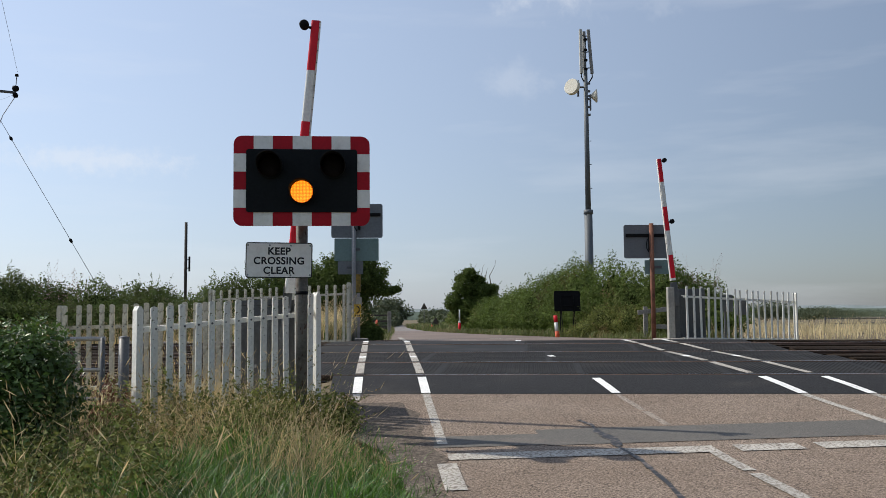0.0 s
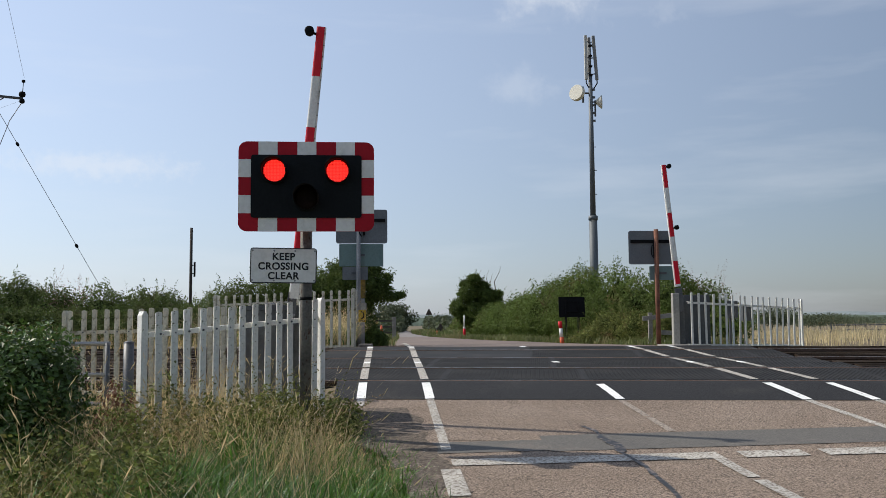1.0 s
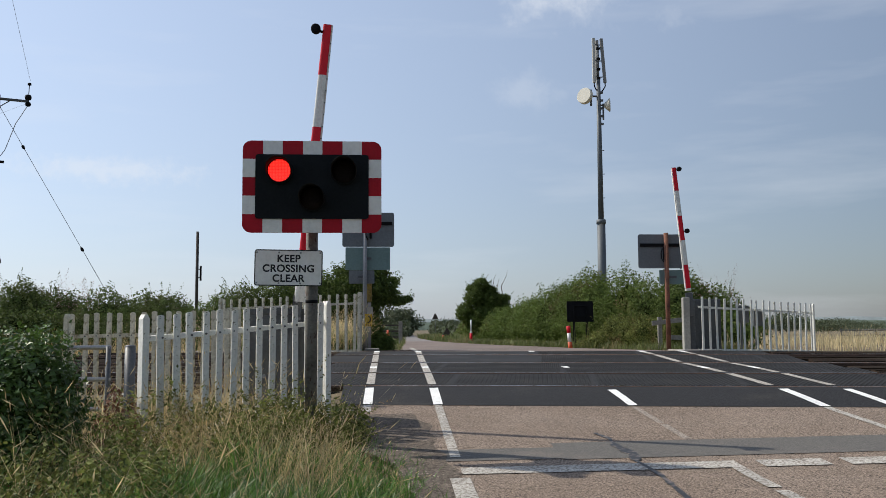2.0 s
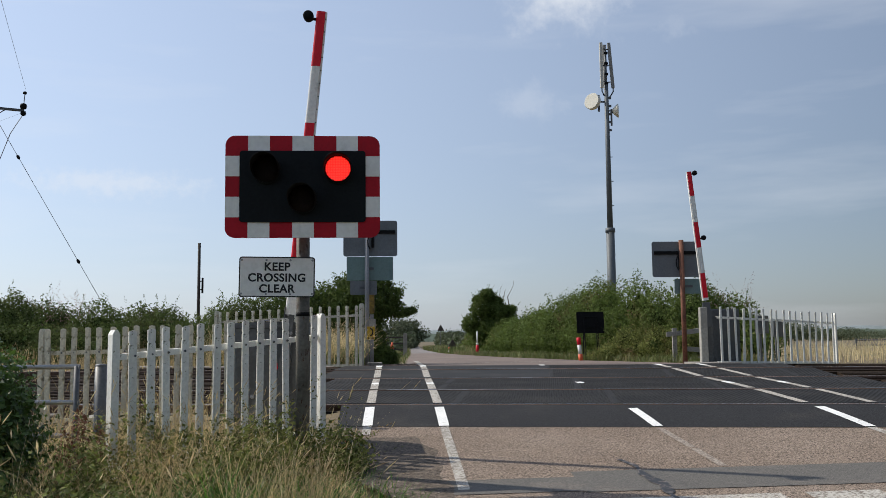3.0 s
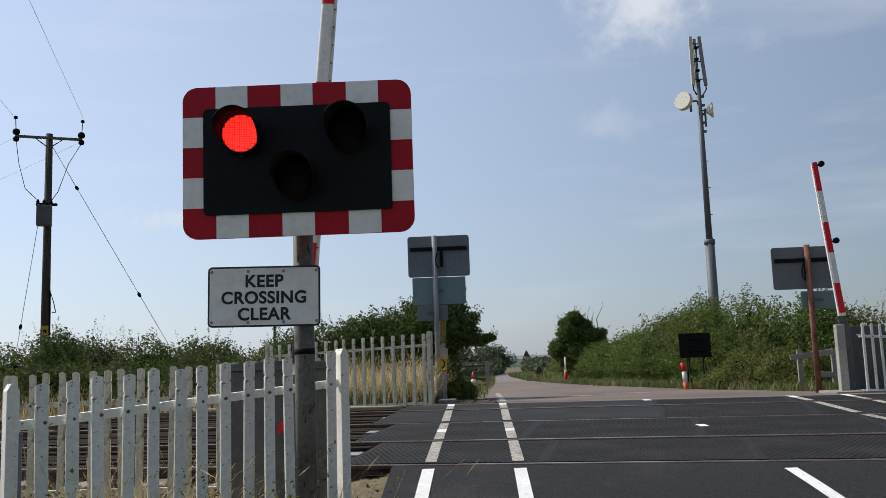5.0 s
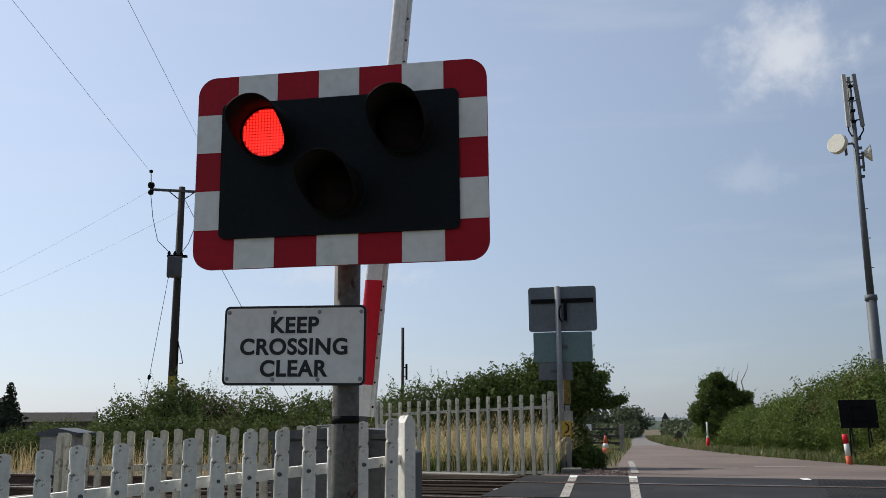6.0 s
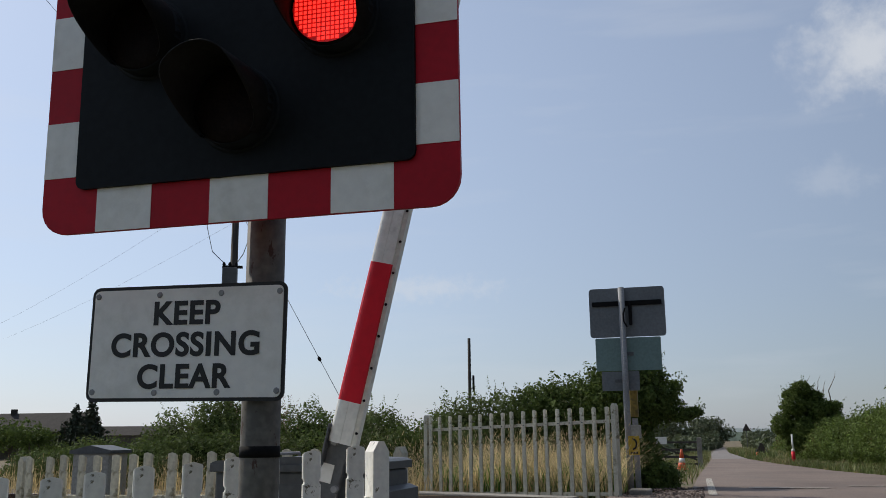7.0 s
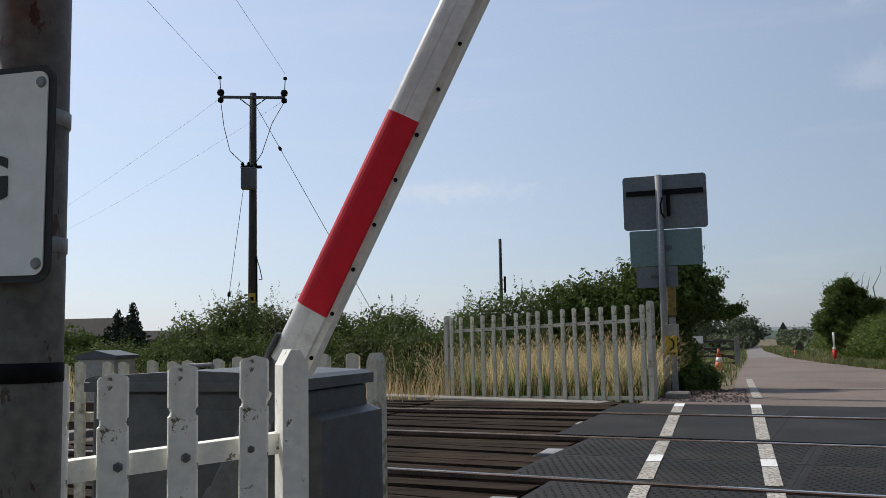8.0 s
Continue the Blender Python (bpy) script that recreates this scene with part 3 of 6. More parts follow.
def make_road():
    approach = sheet("road_approach", lambda y: road_edges(y)[0], lambda y: road_edges(y)[1], -40, 8.6, 0.0, "old_asphalt", step=0.2, wide=8, slant=False)
    tagged(approach, "worn pinkish-grey chipped asphalt road with faded lines", "road", kind="structure")
    joint = sheet("road_joint", lambda s: road_edges(s)[0], lambda s: road_edges(s)[1], 7.6, 9.80, 0.002, "old_asphalt", step=0.25, wide=8)
    joint.parent = approach
    apron = sheet("road_apron", lambda s: road_edges(s)[0], lambda s: road_edges(s)[1], 9.80, RAIL_AT[0] - 0.05, 0.006, "black_asphalt", step=0.2, wide=8)
    tagged(apron, "fresh black asphalt strip along the rails", "road", kind="structure")
    far = sheet("road_far", lambda y: road_edges(y)[0], lambda y: road_edges(y)[1], 17.2, 60, 0.002, "far_asphalt", step=0.8, wide=8, slant=False)
    tagged(far, "pinkish asphalt road beyond the tracks", "road", kind="structure")
    sheet("road_landing", lambda s: -0.95, lambda s: 6.2, 16.9, 18.2, 0.004, "far_asphalt", step=0.3, wide=8).parent = far
    lane = sheet("road_lane", lambda y: road_edges(y)[0], lambda y: road_edges(y)[1], 60, 395, 0.002, "lane_asphalt", step=8, wide=4, slant=False)
    tagged(lane, "grey country lane running straight into the distance", "road", kind="structure")
    patch = sheet("repair_strip", 1.15, 6.6, 6.98, 7.62, 0.0045, "patch_asphalt", approach, step=0.1, wide=10, slant=False)
    patch["label"] = "dark grey trench repair across the road"
    sheet("repair_strip", -0.15, 1.15, 7.02, 7.45, 0.0045, "patch_asphalt", approach, step=0.1, wide=6, slant=False)
    # gritty margin sheet; its dark colour also carries the fence's and signal's shadow
    margin = sheet("road_margin", lambda y: road_edges(y)[0] - 0.02, lambda y: min(0.22, road_edges(y)[0] + 0.72) + 0.05 * math.sin(y * 3.1) + 0.03 * math.sin(y * 9.7), 4.6, 9.3, 0.005, "grit_and_shadow", approach, step=0.08, wide=4, slant=False)
    margin["label"] = "gritty road margin with fence and signal shadow put into its dark colour"
    # a tarred crack
    path = [(1.63, 8.0), (1.70, 7.75), (1.68, 7.45), (1.74, 7.1), (1.70, 6.85), (1.75, 6.4), (1.72, 6.0), (1.70, 5.6), (1.63, 5.0)]
    verts, faces = [], []
    fine = []
    for (xa, ya), (xb, yb) in zip(path, path[1:]):
        for q in range(4):
            fine.append((xa + (xb - xa) * q / 4, ya + (yb - ya) * q / 4))
    for i, (x, y) in enumerate(fine):
        w = 0.035 * (0.6 + 0.5 * noise.noise((x * 9, y * 9, 3)))
        w *= 1.9 if 6.9 < y < 7.5 else 1
        for sx in (-w, w):
            verts.append((x + sx, y, road_z(x, y) + 0.0085))
        if i:
            faces.append((2 * i - 2, 2 * i - 1, 2 * i + 1, 2 * i))
    from_arrays("tarred_crack", verts, faces, "tar", approach)["label"] = "black tarred crack"


def make_lines():
    lines = thing("road_markings", "white road lines, fresh at the track edges and worn elsewhere", "road marking", kind="structure")

    def mark(x, w, s0, s1, fresh, lift=0.012, slant=True, shift=0.0):
        ob = sheet("line", lambda s: x - w / 2 + shift * (s - 10), lambda s: x + w / 2 + shift * (s - 10), s0, s1, lift if s1 > 9.95 else 0.0075, "line_paint" if fresh else "worn_paint", lines, step=0.12, wide=1, slant=False)
        return ob
    for x, w, shift, to in ((-0.49, 0.105, 0.0, 9.45), (0.29, 0.105, 0.0, 7.15), (4.35, 0.11, 0.0, 7.0), (5.06, 0.10, 0.0, 8.4)):
        k = SKEW * x
        mark(x, w, 9.82 - k, 10.85 - k, True, shift=shift)
        mark(x, w, 13.36 - k, 13.66 - k, True, shift=shift)
        mark(x, w, 16.62 - k, 16.95 - k, True, shift=shift)
        for a, b in ((11.2, 12.5), (12.7, 13.34), (13.68, 14.38), (14.6, 15.88), (16.1, 16.6)):
            mark(x, w, a - k, b - k, False, shift=shift)
        mark(x, w * 0.82, to, 9.8 - k, False, shift=shift)
    for a, b in ((9.82, 10.75), (13.42, 13.66), (16.7, 16.95)):
        mark(2.38, 0.10, a - 0.4, b - 0.4, True)
    for a, b in ((7.65, 8.35), (8.42, 9.36)):
        sheet("line", 2.345, 2.415, a, b, 0.006, "ghost_paint", lines, step=0.1, wide=1, slant=False)
    for a, b in ((5.9, 6.58), (5.0, 5.8), (3.2, 4.2), (1.0, 2.2)):
        mark(2.40, 0.10, a, b, False)
    mark(0.27, 0.15, 5.55, 6.42, False)
    # the broken stop line
    for x0, x1, fresh in ((0.30, 1.2, False), (1.2, 1.75, False), (1.75, 2.45, False), (2.62, 3.15, False), (3.3, 4.4, False)):
        sheet("stop_line", x0, x1, 6.56, 6.78, 0.007, "line_paint" if fresh else "worn_paint", lines, step=0.1, wide=4, slant=False)
    # markings beyond the tracks
    sheet("line", 0.95, 2.2, 21.5, 21.7, 0.012, "worn_paint", lines, step=0.1, wide=2, slant=False)
    sheet("line", 0.3, 0.42, 19.0, 26.0, 0.012, "worn_paint", lines, step=0.4, wide=1, slant=False)
    sheet("line", 2.6, 3.6, 22.4, 22.55, 0.012, "worn_paint", lines, step=0.1, wide=2, slant=False)


def make_track():
    ang = -math.degrees(math.atan(SKEW))
    c = math.cos(math.radians(ang))
    bed = B()
    for a, b in ((-70, -0.95), (6.2, 90)):
        n = 12
        vs = [[bed.verts.new((a + (b - a) * i / n, s - SKEW * (a + (b - a) * i / n), level(s) - d)) for i in range(n + 1)]
              for s, d in ((9.3, 0.42), (9.9, 0.17), (13.4, 0.17), (16.9, 0.17), (17.5, 0.45))]
        for p, q in zip(vs, vs[1:]):
            for i in range(n):
                bed.faces.new((p[i], p[i + 1], q[i + 1], q[i]))
    tagged(new("track_bed", mesh_of("track_bed", bed, "ballast")), "dirty brown stone ballast under the tracks", "ballast", kind="stuff")
    for s0, s1 in ((RAIL_AT[0], RAIL_AT[1]), (RAIL_AT[2], RAIL_AT[3])):
        t = thing("railway_track", "pair of polished steel rails set flush through the road", "railway track")
        for s in (s0, s1):
            z = level(s)
            bm = B()
            prism(bm, [(-0.035, -0.035), (-0.035, -0.006), (-0.019, 0.0), (0.019, 0.0), (0.035, -0.006), (0.035, -0.035), (0.010, -0.05), (0.010, -0.13), (0.07, -0.15), (0.07, -0.16), (-0.07, -0.16), (-0.07, -0.15), (-0.010, -0.13), (-0.010, -0.05)], -75, 95)
            me = mesh_of("rail", bm, ["rail_side", "rail_top"])
            for p in me.polygons:
                if p.normal.z > 0.99 and p.center.z > -0.002:
                    p.material_index = 1
            rail = part("rail", me, None, t)
            rail.matrix_basis = pose(0, s, z + 0.012, 0, 0, ang - 90)
        sl = mesh_of("sleeper", box(B(), (0, 0, 0), (0.25, 2.5, 0.16), bevel=0.015), "sleeper")
        mid = (s0 + s1) / 2
        for i in range(-16, 34):
            x = i * 0.70
            if -1.2 < x < 6.6:
                continue
            part("sleeper", sl, None, t, at=pose(x, mid - SKEW * x, level(mid) - 0.21, 0, 0, ang))
    # rubber panels between the rails
    crossing = thing("crossing_deck", "black ribbed rubber crossing panels between the rails", "crossing deck", kind="structure")
    rows = ((RAIL_AT[0] + 0.10, RAIL_AT[1] - 0.10), (RAIL_AT[1] + 0.05, 13.52), (13.53, RAIL_AT[2] - 0.05), (RAIL_AT[2] + 0.10, RAIL_AT[3] - 0.10), (RAIL_AT[3] + 0.05, 16.9))
    for r, (a, b) in enumerate(rows):
        x = -1.20 - 0.15 * (r % 2)
        while x < 6.2:
            xe = min(x + 1.8, 6.4)
            z0, z1 = level(a), level(b)
            dy = (b - a) * c
            bm = box(B(), (0, 0, -0.04), ((xe - x) / c - 0.002, dy, 0.08))
            # raised anti-slip studs in a diamond grid
            if 2.6 < xe < 6.5 or x < 1.0 and r < 3:
                for ix in range(int((xe - x) / 0.06)):
                    for iy in range(int(dy / 0.06)):
                        px, py = -(xe - x) / 2 + 0.05 + ix * 0.06 + 0.03 * (iy % 2), -dy / 2 + 0.05 + iy * 0.06
                        if abs(px) < (xe - x) / 2 - 0.03 and abs(py) < dy / 2 - 0.03:
                            v = [bm.verts.new((px + q[0], py + q[1], 0.001)) for q in ((-0.02, 0), (0, -0.02), (0.02, 0), (0, 0.02))]
                            top = bm.verts.new((px, py, 0.007))
                            for i in range(4):
                                bm.faces.new((v[i], v[(i + 1) % 4], top))
            xm = (x + xe) / 2
            part("panel", bm, "rubber_panel", crossing, at=pose(xm, (a + b) / 2 - SKEW * xm, (z0 + z1) / 2 + 0.006, math.degrees(math.atan2(z1 - z0, b - a)), 0, ang))
            x = xe
    # dark bottoms of the flangeways and pale nosing plates at the deck's ends
    for s in RAIL_AT:
        bm = B()
        box(bm, (2.6, 0, -0.08), (7.3, 0.24, 0.02))
        part("flangeway", bm, "black_matt", crossing, at=pose(0, s, level(s), 0, 0, ang))
    for s in (11.6, 13.4, 15.1):
        bm = prism(B(), [(-0.22, -0.10), (0.0, 0.0), (0.16, 0.0), (0.16, -0.12)], -0.16, 0.16)
        part("nosing_plate", bm, "galv", crossing, "bent pale steel nosing plate", at=pose(-1.40, s + SKEW * 1.4 + 0.35, level(s) + 0.0, 0, 0, ang + 8))
    # timber guards on the track beside the deck
    guard = thing("timber_guard", "dark weathered timber trespass guards laid beside the deck", "timber decking", kind="structure")
    for a, b in ((RAIL_AT[0] + 0.18, RAIL_AT[1] - 0.18), (RAIL_AT[1] + 0.16, RAIL_AT[2] - 0.16), (RAIL_AT[2] + 0.18, RAIL_AT[3] - 0.18), (RAIL_AT[3] + 0.2, 17.2)):
        n = int((b - a) / 0.196)
        plank = mesh_of("plank", box(B(), (0, 0, 0), (2.44, (b - a) / n * c - 0.002, 0.06), bevel=0.002), "timber")
        for i in range(n):
            s = a + (b - a) * (i + 0.5) / n
            for xm in (-2.45, -4.9, 7.65):
                part("plank", plank, None, guard, at=pose(xm + 0.08 * ((i * 7) % 3), s - SKEW * xm, level(s) - 0.05 + 0.004 * ((i * 5) % 3), random.uniform(-1.5, 1.5), random.uniform(-0.4, 0.4), ang))
    edge = B()
    box(edge, (0, 0, 0), (4.6, 0.30, 0.16), bevel=0.02)
    part("edge_beam", edge, "concrete", guard, "pale concrete edge beam", at=pose(-3.5, 17.75 - SKEW * -3.3, 0.76, 0, 0, -22))


make_ground()
make_road()
make_track()
make_lines()
# Fences


def pale_mesh(h, name="pale"):
    """A pressed steel pale: a flat face with turned-back edges, a rounded top and two half-round nicks."""
    bm = B()
    sec = [(-0.031, 0.004), (-0.031, -0.006), (-0.026, -0.010), (0.0, -0.0115), (0.026, -0.010), (0.031, -0.006), (0.031, 0.004)]
    tops = [h - 0.014, h - 0.013, h - 0.007, h, h - 0.007, h - 0.013, h - 0.014]
    nick = [(h - 0.112, 1.0), (h - 0.109, 0.88), (h - 0.102, 0.82), (h - 0.095, 0.88), (h - 0.092, 1.0)]
    loops = []
    for off in (0.0, 0.003):
        rows = [[bm.verts.new((x, y + off, 0.0)) for x, y in sec]]
        for z, k in nick:
            rows.append([bm.verts.new((x * (k if abs(x) > 0.03 else min(1, k + 0.1)), y + off, z)) for x, y in sec])
        rows.append([bm.verts.new((x, y + off, z)) for (x, y), z in zip(sec, tops)])
        loops.append(rows)
    for rows in loops:
        for p, q in zip(rows, rows[1:]):
            for i in range(len(sec) - 1):
                bm.faces.new((p[i], p[i + 1], q[i + 1], q[i]))
    f, g = loops
    for k in range(len(f) - 1):
        for e in (0, -1):
            bm.faces.new((f[k][e], f[k + 1][e], g[k + 1][e], g[k][e]))
    for i in range(len(sec) - 1):
        bm.faces.new((f[-1][i], f[-1][i + 1], g[-1][i + 1], g[-1][i]))
    return bm


def fence(name, label, p0, p1, z0, z1, h, n, material, posts=(True, True), rail_drop=(0.22, 0.85), first=0.10, last=None, post_h=0.03, post_w=0.10, sink=0.0, post_turn=0.0):
    """A run of steel palisade from p0 to p1 with n pales."""
    p0, p1 = Vector(p0), Vector(p1)
    d = p1 - p0
    length, ang = d.length, math.atan2(d.y, d.x)
    e = thing(name, label, "fence", pose(p0.x, p0.y, z0, 0, 0, math.degrees(ang)), group="palisade fences")
    rise = z1 - z0
    last = first if last is None else last
    pm = mesh_of("pale", pale_mesh(h), material)
    for i in range(n):
        x = first + (length - first - last) * i / (n - 1)
        part("pale", pm, None, e, at=pose(x, -0.022, rise * x / length + random.uniform(-0.008, 0.008), random.uniform(-0.8, 0.8), random.uniform(-0.9, 0.9), random.uniform(-5, 5)))
    bolts = mesh_of("bolt", tube(B(), (0, 0, 0), (0, -0.012, 0), 0.011, 0.008, 6), "galv_dark")
    for drop in rail_drop:
        bm = B()
        a = math.atan2(rise, length)
        box(bm, (length / 2, 0.0, 0), (length, 0.006, 0.045))
        box(bm, (length / 2, 0.02, 0.02), (length, 0.04, 0.006))
        part("rail", bm, material, e, at=pose(0, 0, h - drop, 0, -math.degrees(a), 0))
        if drop == rail_drop[0]:
            for i in range(n):
                x = first + (length - first - last) * i / (n - 1)
                part("bolt", bolts, None, e, at=pose(x, -0.027, h - drop + rise * x / length))
    for x, on in ((0, posts[0]), (length, posts[1])):
        if on:
            bm = B()
            w = post_w / 2
            prism(bm, [(-w, -sink), (-w, h + post_h - 0.035), (-w * 0.35, h + post_h), (w * 0.35, h + post_h), (w, h + post_h - 0.035), (w, -sink)], -w * 1.3, w * 1.5)
            part("post", bm, material, e, "square-topped steel post", at=pose(x, 0, rise * x / length, 0, 0, post_turn))
    return e


fence("palisade_fence", "white-painted steel palisade fence with flaking rusty patches", (-2.282, 7.394), (-0.860, 8.614), 0.108, 0.247, 1.33, 13, "fence_paint", rail_drop=(0.20, 1.02), first=0.15, last=0.098, sink=0.2, post_w=0.058, post_h=0.006)
fence("palisade_fence", "weathered cream palisade fence along the track", (-4.08, 10.72), (-1.30, 10.2), 0.17, 0.22, 1.33, 19, "fence_paint_old", rail_drop=(0.27, 1.0), sink=0.2, post_w=0.05, post_h=0.0)
fence("palisade_fence", "weathered cream palisade fence before dry grass beyond the tracks", (-3.87, 19.3), (-0.85, 17.95), 0.72, 0.80, 1.195, 17, "fence_paint_old", rail_drop=(0.20, 1.15), post_w=0.065, sink=0.1)
fence("palisade_fence", "white palisade fence round the far barrier machine", (6.10, 17.9), (9.66, 20.3), 0.65, 0.54, 1.26, 18, "fence_paint", rail_drop=(0.22, 1.1), posts=(False, True), sink=0.1, post_w=0.06, post_h=0.0)


# Crossing signal with its sign


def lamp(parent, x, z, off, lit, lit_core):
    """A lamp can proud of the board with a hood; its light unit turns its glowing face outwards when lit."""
    can = part("lamp_can", lathe(B(), [(0.108, 0.0), (0.112, 0.0), (0.112, 0.13), (0.0001, 0.13), (0.0001, 0.126), (0.108, 0.126), (0.108, 0.0)], 32, pose(0, 0, 0, -90, 0, 0)), "black", parent, "black lamp can", True, pose(x, -0.068, z))
    bm = B()
    n = 40
    rows = []
    for r in (0.108, 0.112):
        row = []
        for i in range(n + 1):
            a = radians(-48 + 276 * i / n)
            reach = 0.19 * (0.12 + 0.88 * smooth(math.sin(a) * 0.5 + 0.5, 0.10, 0.80))
            row.append((bm.verts.new((r * math.cos(a), 0.03, r * math.sin(a))), bm.verts.new((r * 0.98 * math.cos(a), -reach, r * 0.98 * math.sin(a) - 0.008))))
        rows.append(row)
    for row in rows:
        for p, q in zip(row, row[1:]):
            bm.faces.new((p[0], q[0], q[1], p[1]))
    for p, q, u, v in zip(rows[0], rows[0][1:], rows[1], rows[1][1:]):
        bm.faces.new((p[1], q[1], v[1], u[1]))
    part("hood", bm, "hood_black", can, "black lamp hood", True)
    part("collar", lathe(B(), [(0.112, 0.050), (0.122, 0.050), (0.122, 0.061)], 32, pose(0, 0, 0, -90, 0, 0)), "black", can, "", True)
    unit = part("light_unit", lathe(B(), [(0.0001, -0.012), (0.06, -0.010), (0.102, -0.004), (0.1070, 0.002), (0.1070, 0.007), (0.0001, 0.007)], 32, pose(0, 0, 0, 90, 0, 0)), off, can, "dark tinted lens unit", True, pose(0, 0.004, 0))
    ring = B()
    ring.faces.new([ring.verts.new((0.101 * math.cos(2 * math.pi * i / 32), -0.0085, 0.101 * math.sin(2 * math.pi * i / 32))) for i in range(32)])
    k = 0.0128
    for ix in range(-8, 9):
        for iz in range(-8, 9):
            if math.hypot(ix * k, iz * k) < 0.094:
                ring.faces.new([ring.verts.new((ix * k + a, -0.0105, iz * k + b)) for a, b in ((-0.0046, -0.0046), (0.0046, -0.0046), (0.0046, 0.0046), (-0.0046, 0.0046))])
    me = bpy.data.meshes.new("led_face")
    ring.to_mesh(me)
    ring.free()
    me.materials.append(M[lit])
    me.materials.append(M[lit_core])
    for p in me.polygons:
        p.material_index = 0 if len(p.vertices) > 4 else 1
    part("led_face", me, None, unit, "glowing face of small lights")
    return unit


def text_mesh(name, words, size, material, space=1.0):
    cu = bpy.data.curves.new(name, "FONT")
    cu.body, cu.size, cu.align_x, cu.extrude = words, size, "CENTER", 0.0008
    cu.offset, cu.space_character = size * 0.030, space
    tmp = new(name, cu)
    dg = bpy.context.evaluated_depsgraph_get()
    me = bpy.data.meshes.new_from_object(tmp.evaluated_get(dg))
    bpy.data.objects.remove(tmp)
    bpy.data.curves.remove(cu)
    me.materials.clear()
    me.materials.append(M[material])
    return me


def crossing_signal():
    e = thing("crossing_signal", "rusting post with a red and white bordered black signal board", "crossing signal", pose(-0.945, 7.90, 0.22))
    bm = tube(B(), (0, 0, -0.3), (0, 0, 2.62), 0.054, 0.054, 24)
    part("post", bm, "rust_post", e, "peeling painted steel post streaked with rust", True)
    part("tape", tube(B(), (0, 0, 1.325), (0, 0, 1.355), 0.0555, 0.0555, 24), "black_matt", e, "black tape band", True)
    w, h, r = 1.222, 0.818, 0.078
    board = part("board", prism(B(), rounded(w, h, r), -0.003, 0.012), "sign_red", e, "", False, pose(0.018, -0.211, 2.349, 1.0, 0, 0.8))
    panel = part("panel", prism(B(), rounded(0.995, 0.572, 0.025), -0.016, -0.004), "black", board, "black centre panel", False)
    nx, nz = 7, 5
    # white squares of the border
    for i in range(1, nx - 1, 2):
        x0, x1 = -w / 2 + w * (i + 0.02) / nx + 0.0, -w / 2 + w * (i + 1) / nx
        for s in (-1, 1):
            za, zb = (h / 2 - 0.0005, 0.572 / 2 - 0.01)
            part("white_square", prism(B(), [(x0, s * za), (x1, s * za), (x1, s * zb), (x0, s * zb)], -0.0050, -0.0032), "sign_white", board)
    for j in range(1, nz - 1, 2):
        z0, z1 = -h / 2 + h * j / nz, -h / 2 + h * (j + 1) / nz
        for s in (-1, 1):
            part("white_square", prism(B(), [(s * (w / 2 - 0.0005), z0), (s * (w / 2 - 0.0005), z1), (s * 0.49, z1), (s * 0.49, z0)], -0.0050, -0.0032), "sign_white", board)
    for z in (-0.25, 0.25):
        part("bracket", box(B(), (0, 0.03, z), (0.9, 0.036, 0.05)), "galv", board)
    rim = part("mounting", box(B(), (-0.01, 0.12, 0), (0.12, 0.16, 0.5)), "galv_dark", board)
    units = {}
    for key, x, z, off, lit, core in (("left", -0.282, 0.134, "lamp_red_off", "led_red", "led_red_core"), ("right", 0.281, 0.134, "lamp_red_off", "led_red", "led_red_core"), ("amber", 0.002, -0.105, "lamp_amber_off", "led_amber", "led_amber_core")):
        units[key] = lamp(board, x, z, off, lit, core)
    return e, units


def keep_clear_sign():
    e = thing("keep_clear_sign", "white rectangular sign with black letters and a black border", "sign", pose(-1.144, 7.822, 1.859, 0.5, 0.8, 2.0))
    plate = part("plate", prism(B(), rounded(0.602, 0.324, 0.024), -0.002, 0.003), "text_black", e, "black-edged metal plate")
    part("face", prism(B(), rounded(0.582, 0.304, 0.016), -0.0045, -0.0022), "sign_white", plate)
    for words, z, sp in (("KEEP", 0.052, 1.07), ("CROSSING", -0.036, 1.07), ("CLEAR", -0.124, 1.07)):
        me = text_mesh("lettering", words, 0.0905, "text_black", sp)
        part("lettering", me, None, plate, "black letters reading " + words, False, pose(0, -0.0056, z, 90, 0, 0))
    screw = mesh_of("screw", tube(B(), (0, 0, 0), (0, -0.004, 0), 0.009, 0.007, 10), "galv")
    for x, z in ((-0.28, 0.135), (0.28, 0.135), (-0.28, -0.135), (0.28, -0.135), (-0.085, 0.135), (0.105, 0.135), (-0.085, -0.138), (0.105, -0.138)):
        part("screw", screw, None, plate, at=pose(x, -0.0045, z))
    for z in (-0.10, 0.10):
        bm = box(B(), (0.05, 0.012, z), (0.44, 0.018, 0.03))
        part("bracket", bm, "galv", e)
        part("clamp", tube(B(), (0.2016, 0.071, z - 0.012), (0.2016, 0.071, z + 0.012), 0.0565, 0.0565, 20), "galv", e, "", True)
    return e


signal, UNITS = crossing_signal()
keep_clear_sign()

# Barriers


NEAR_PIVOT, FAR_PIVOT = (-1.185, 8.87, 1.186), (6.04, 18.3, 1.95)


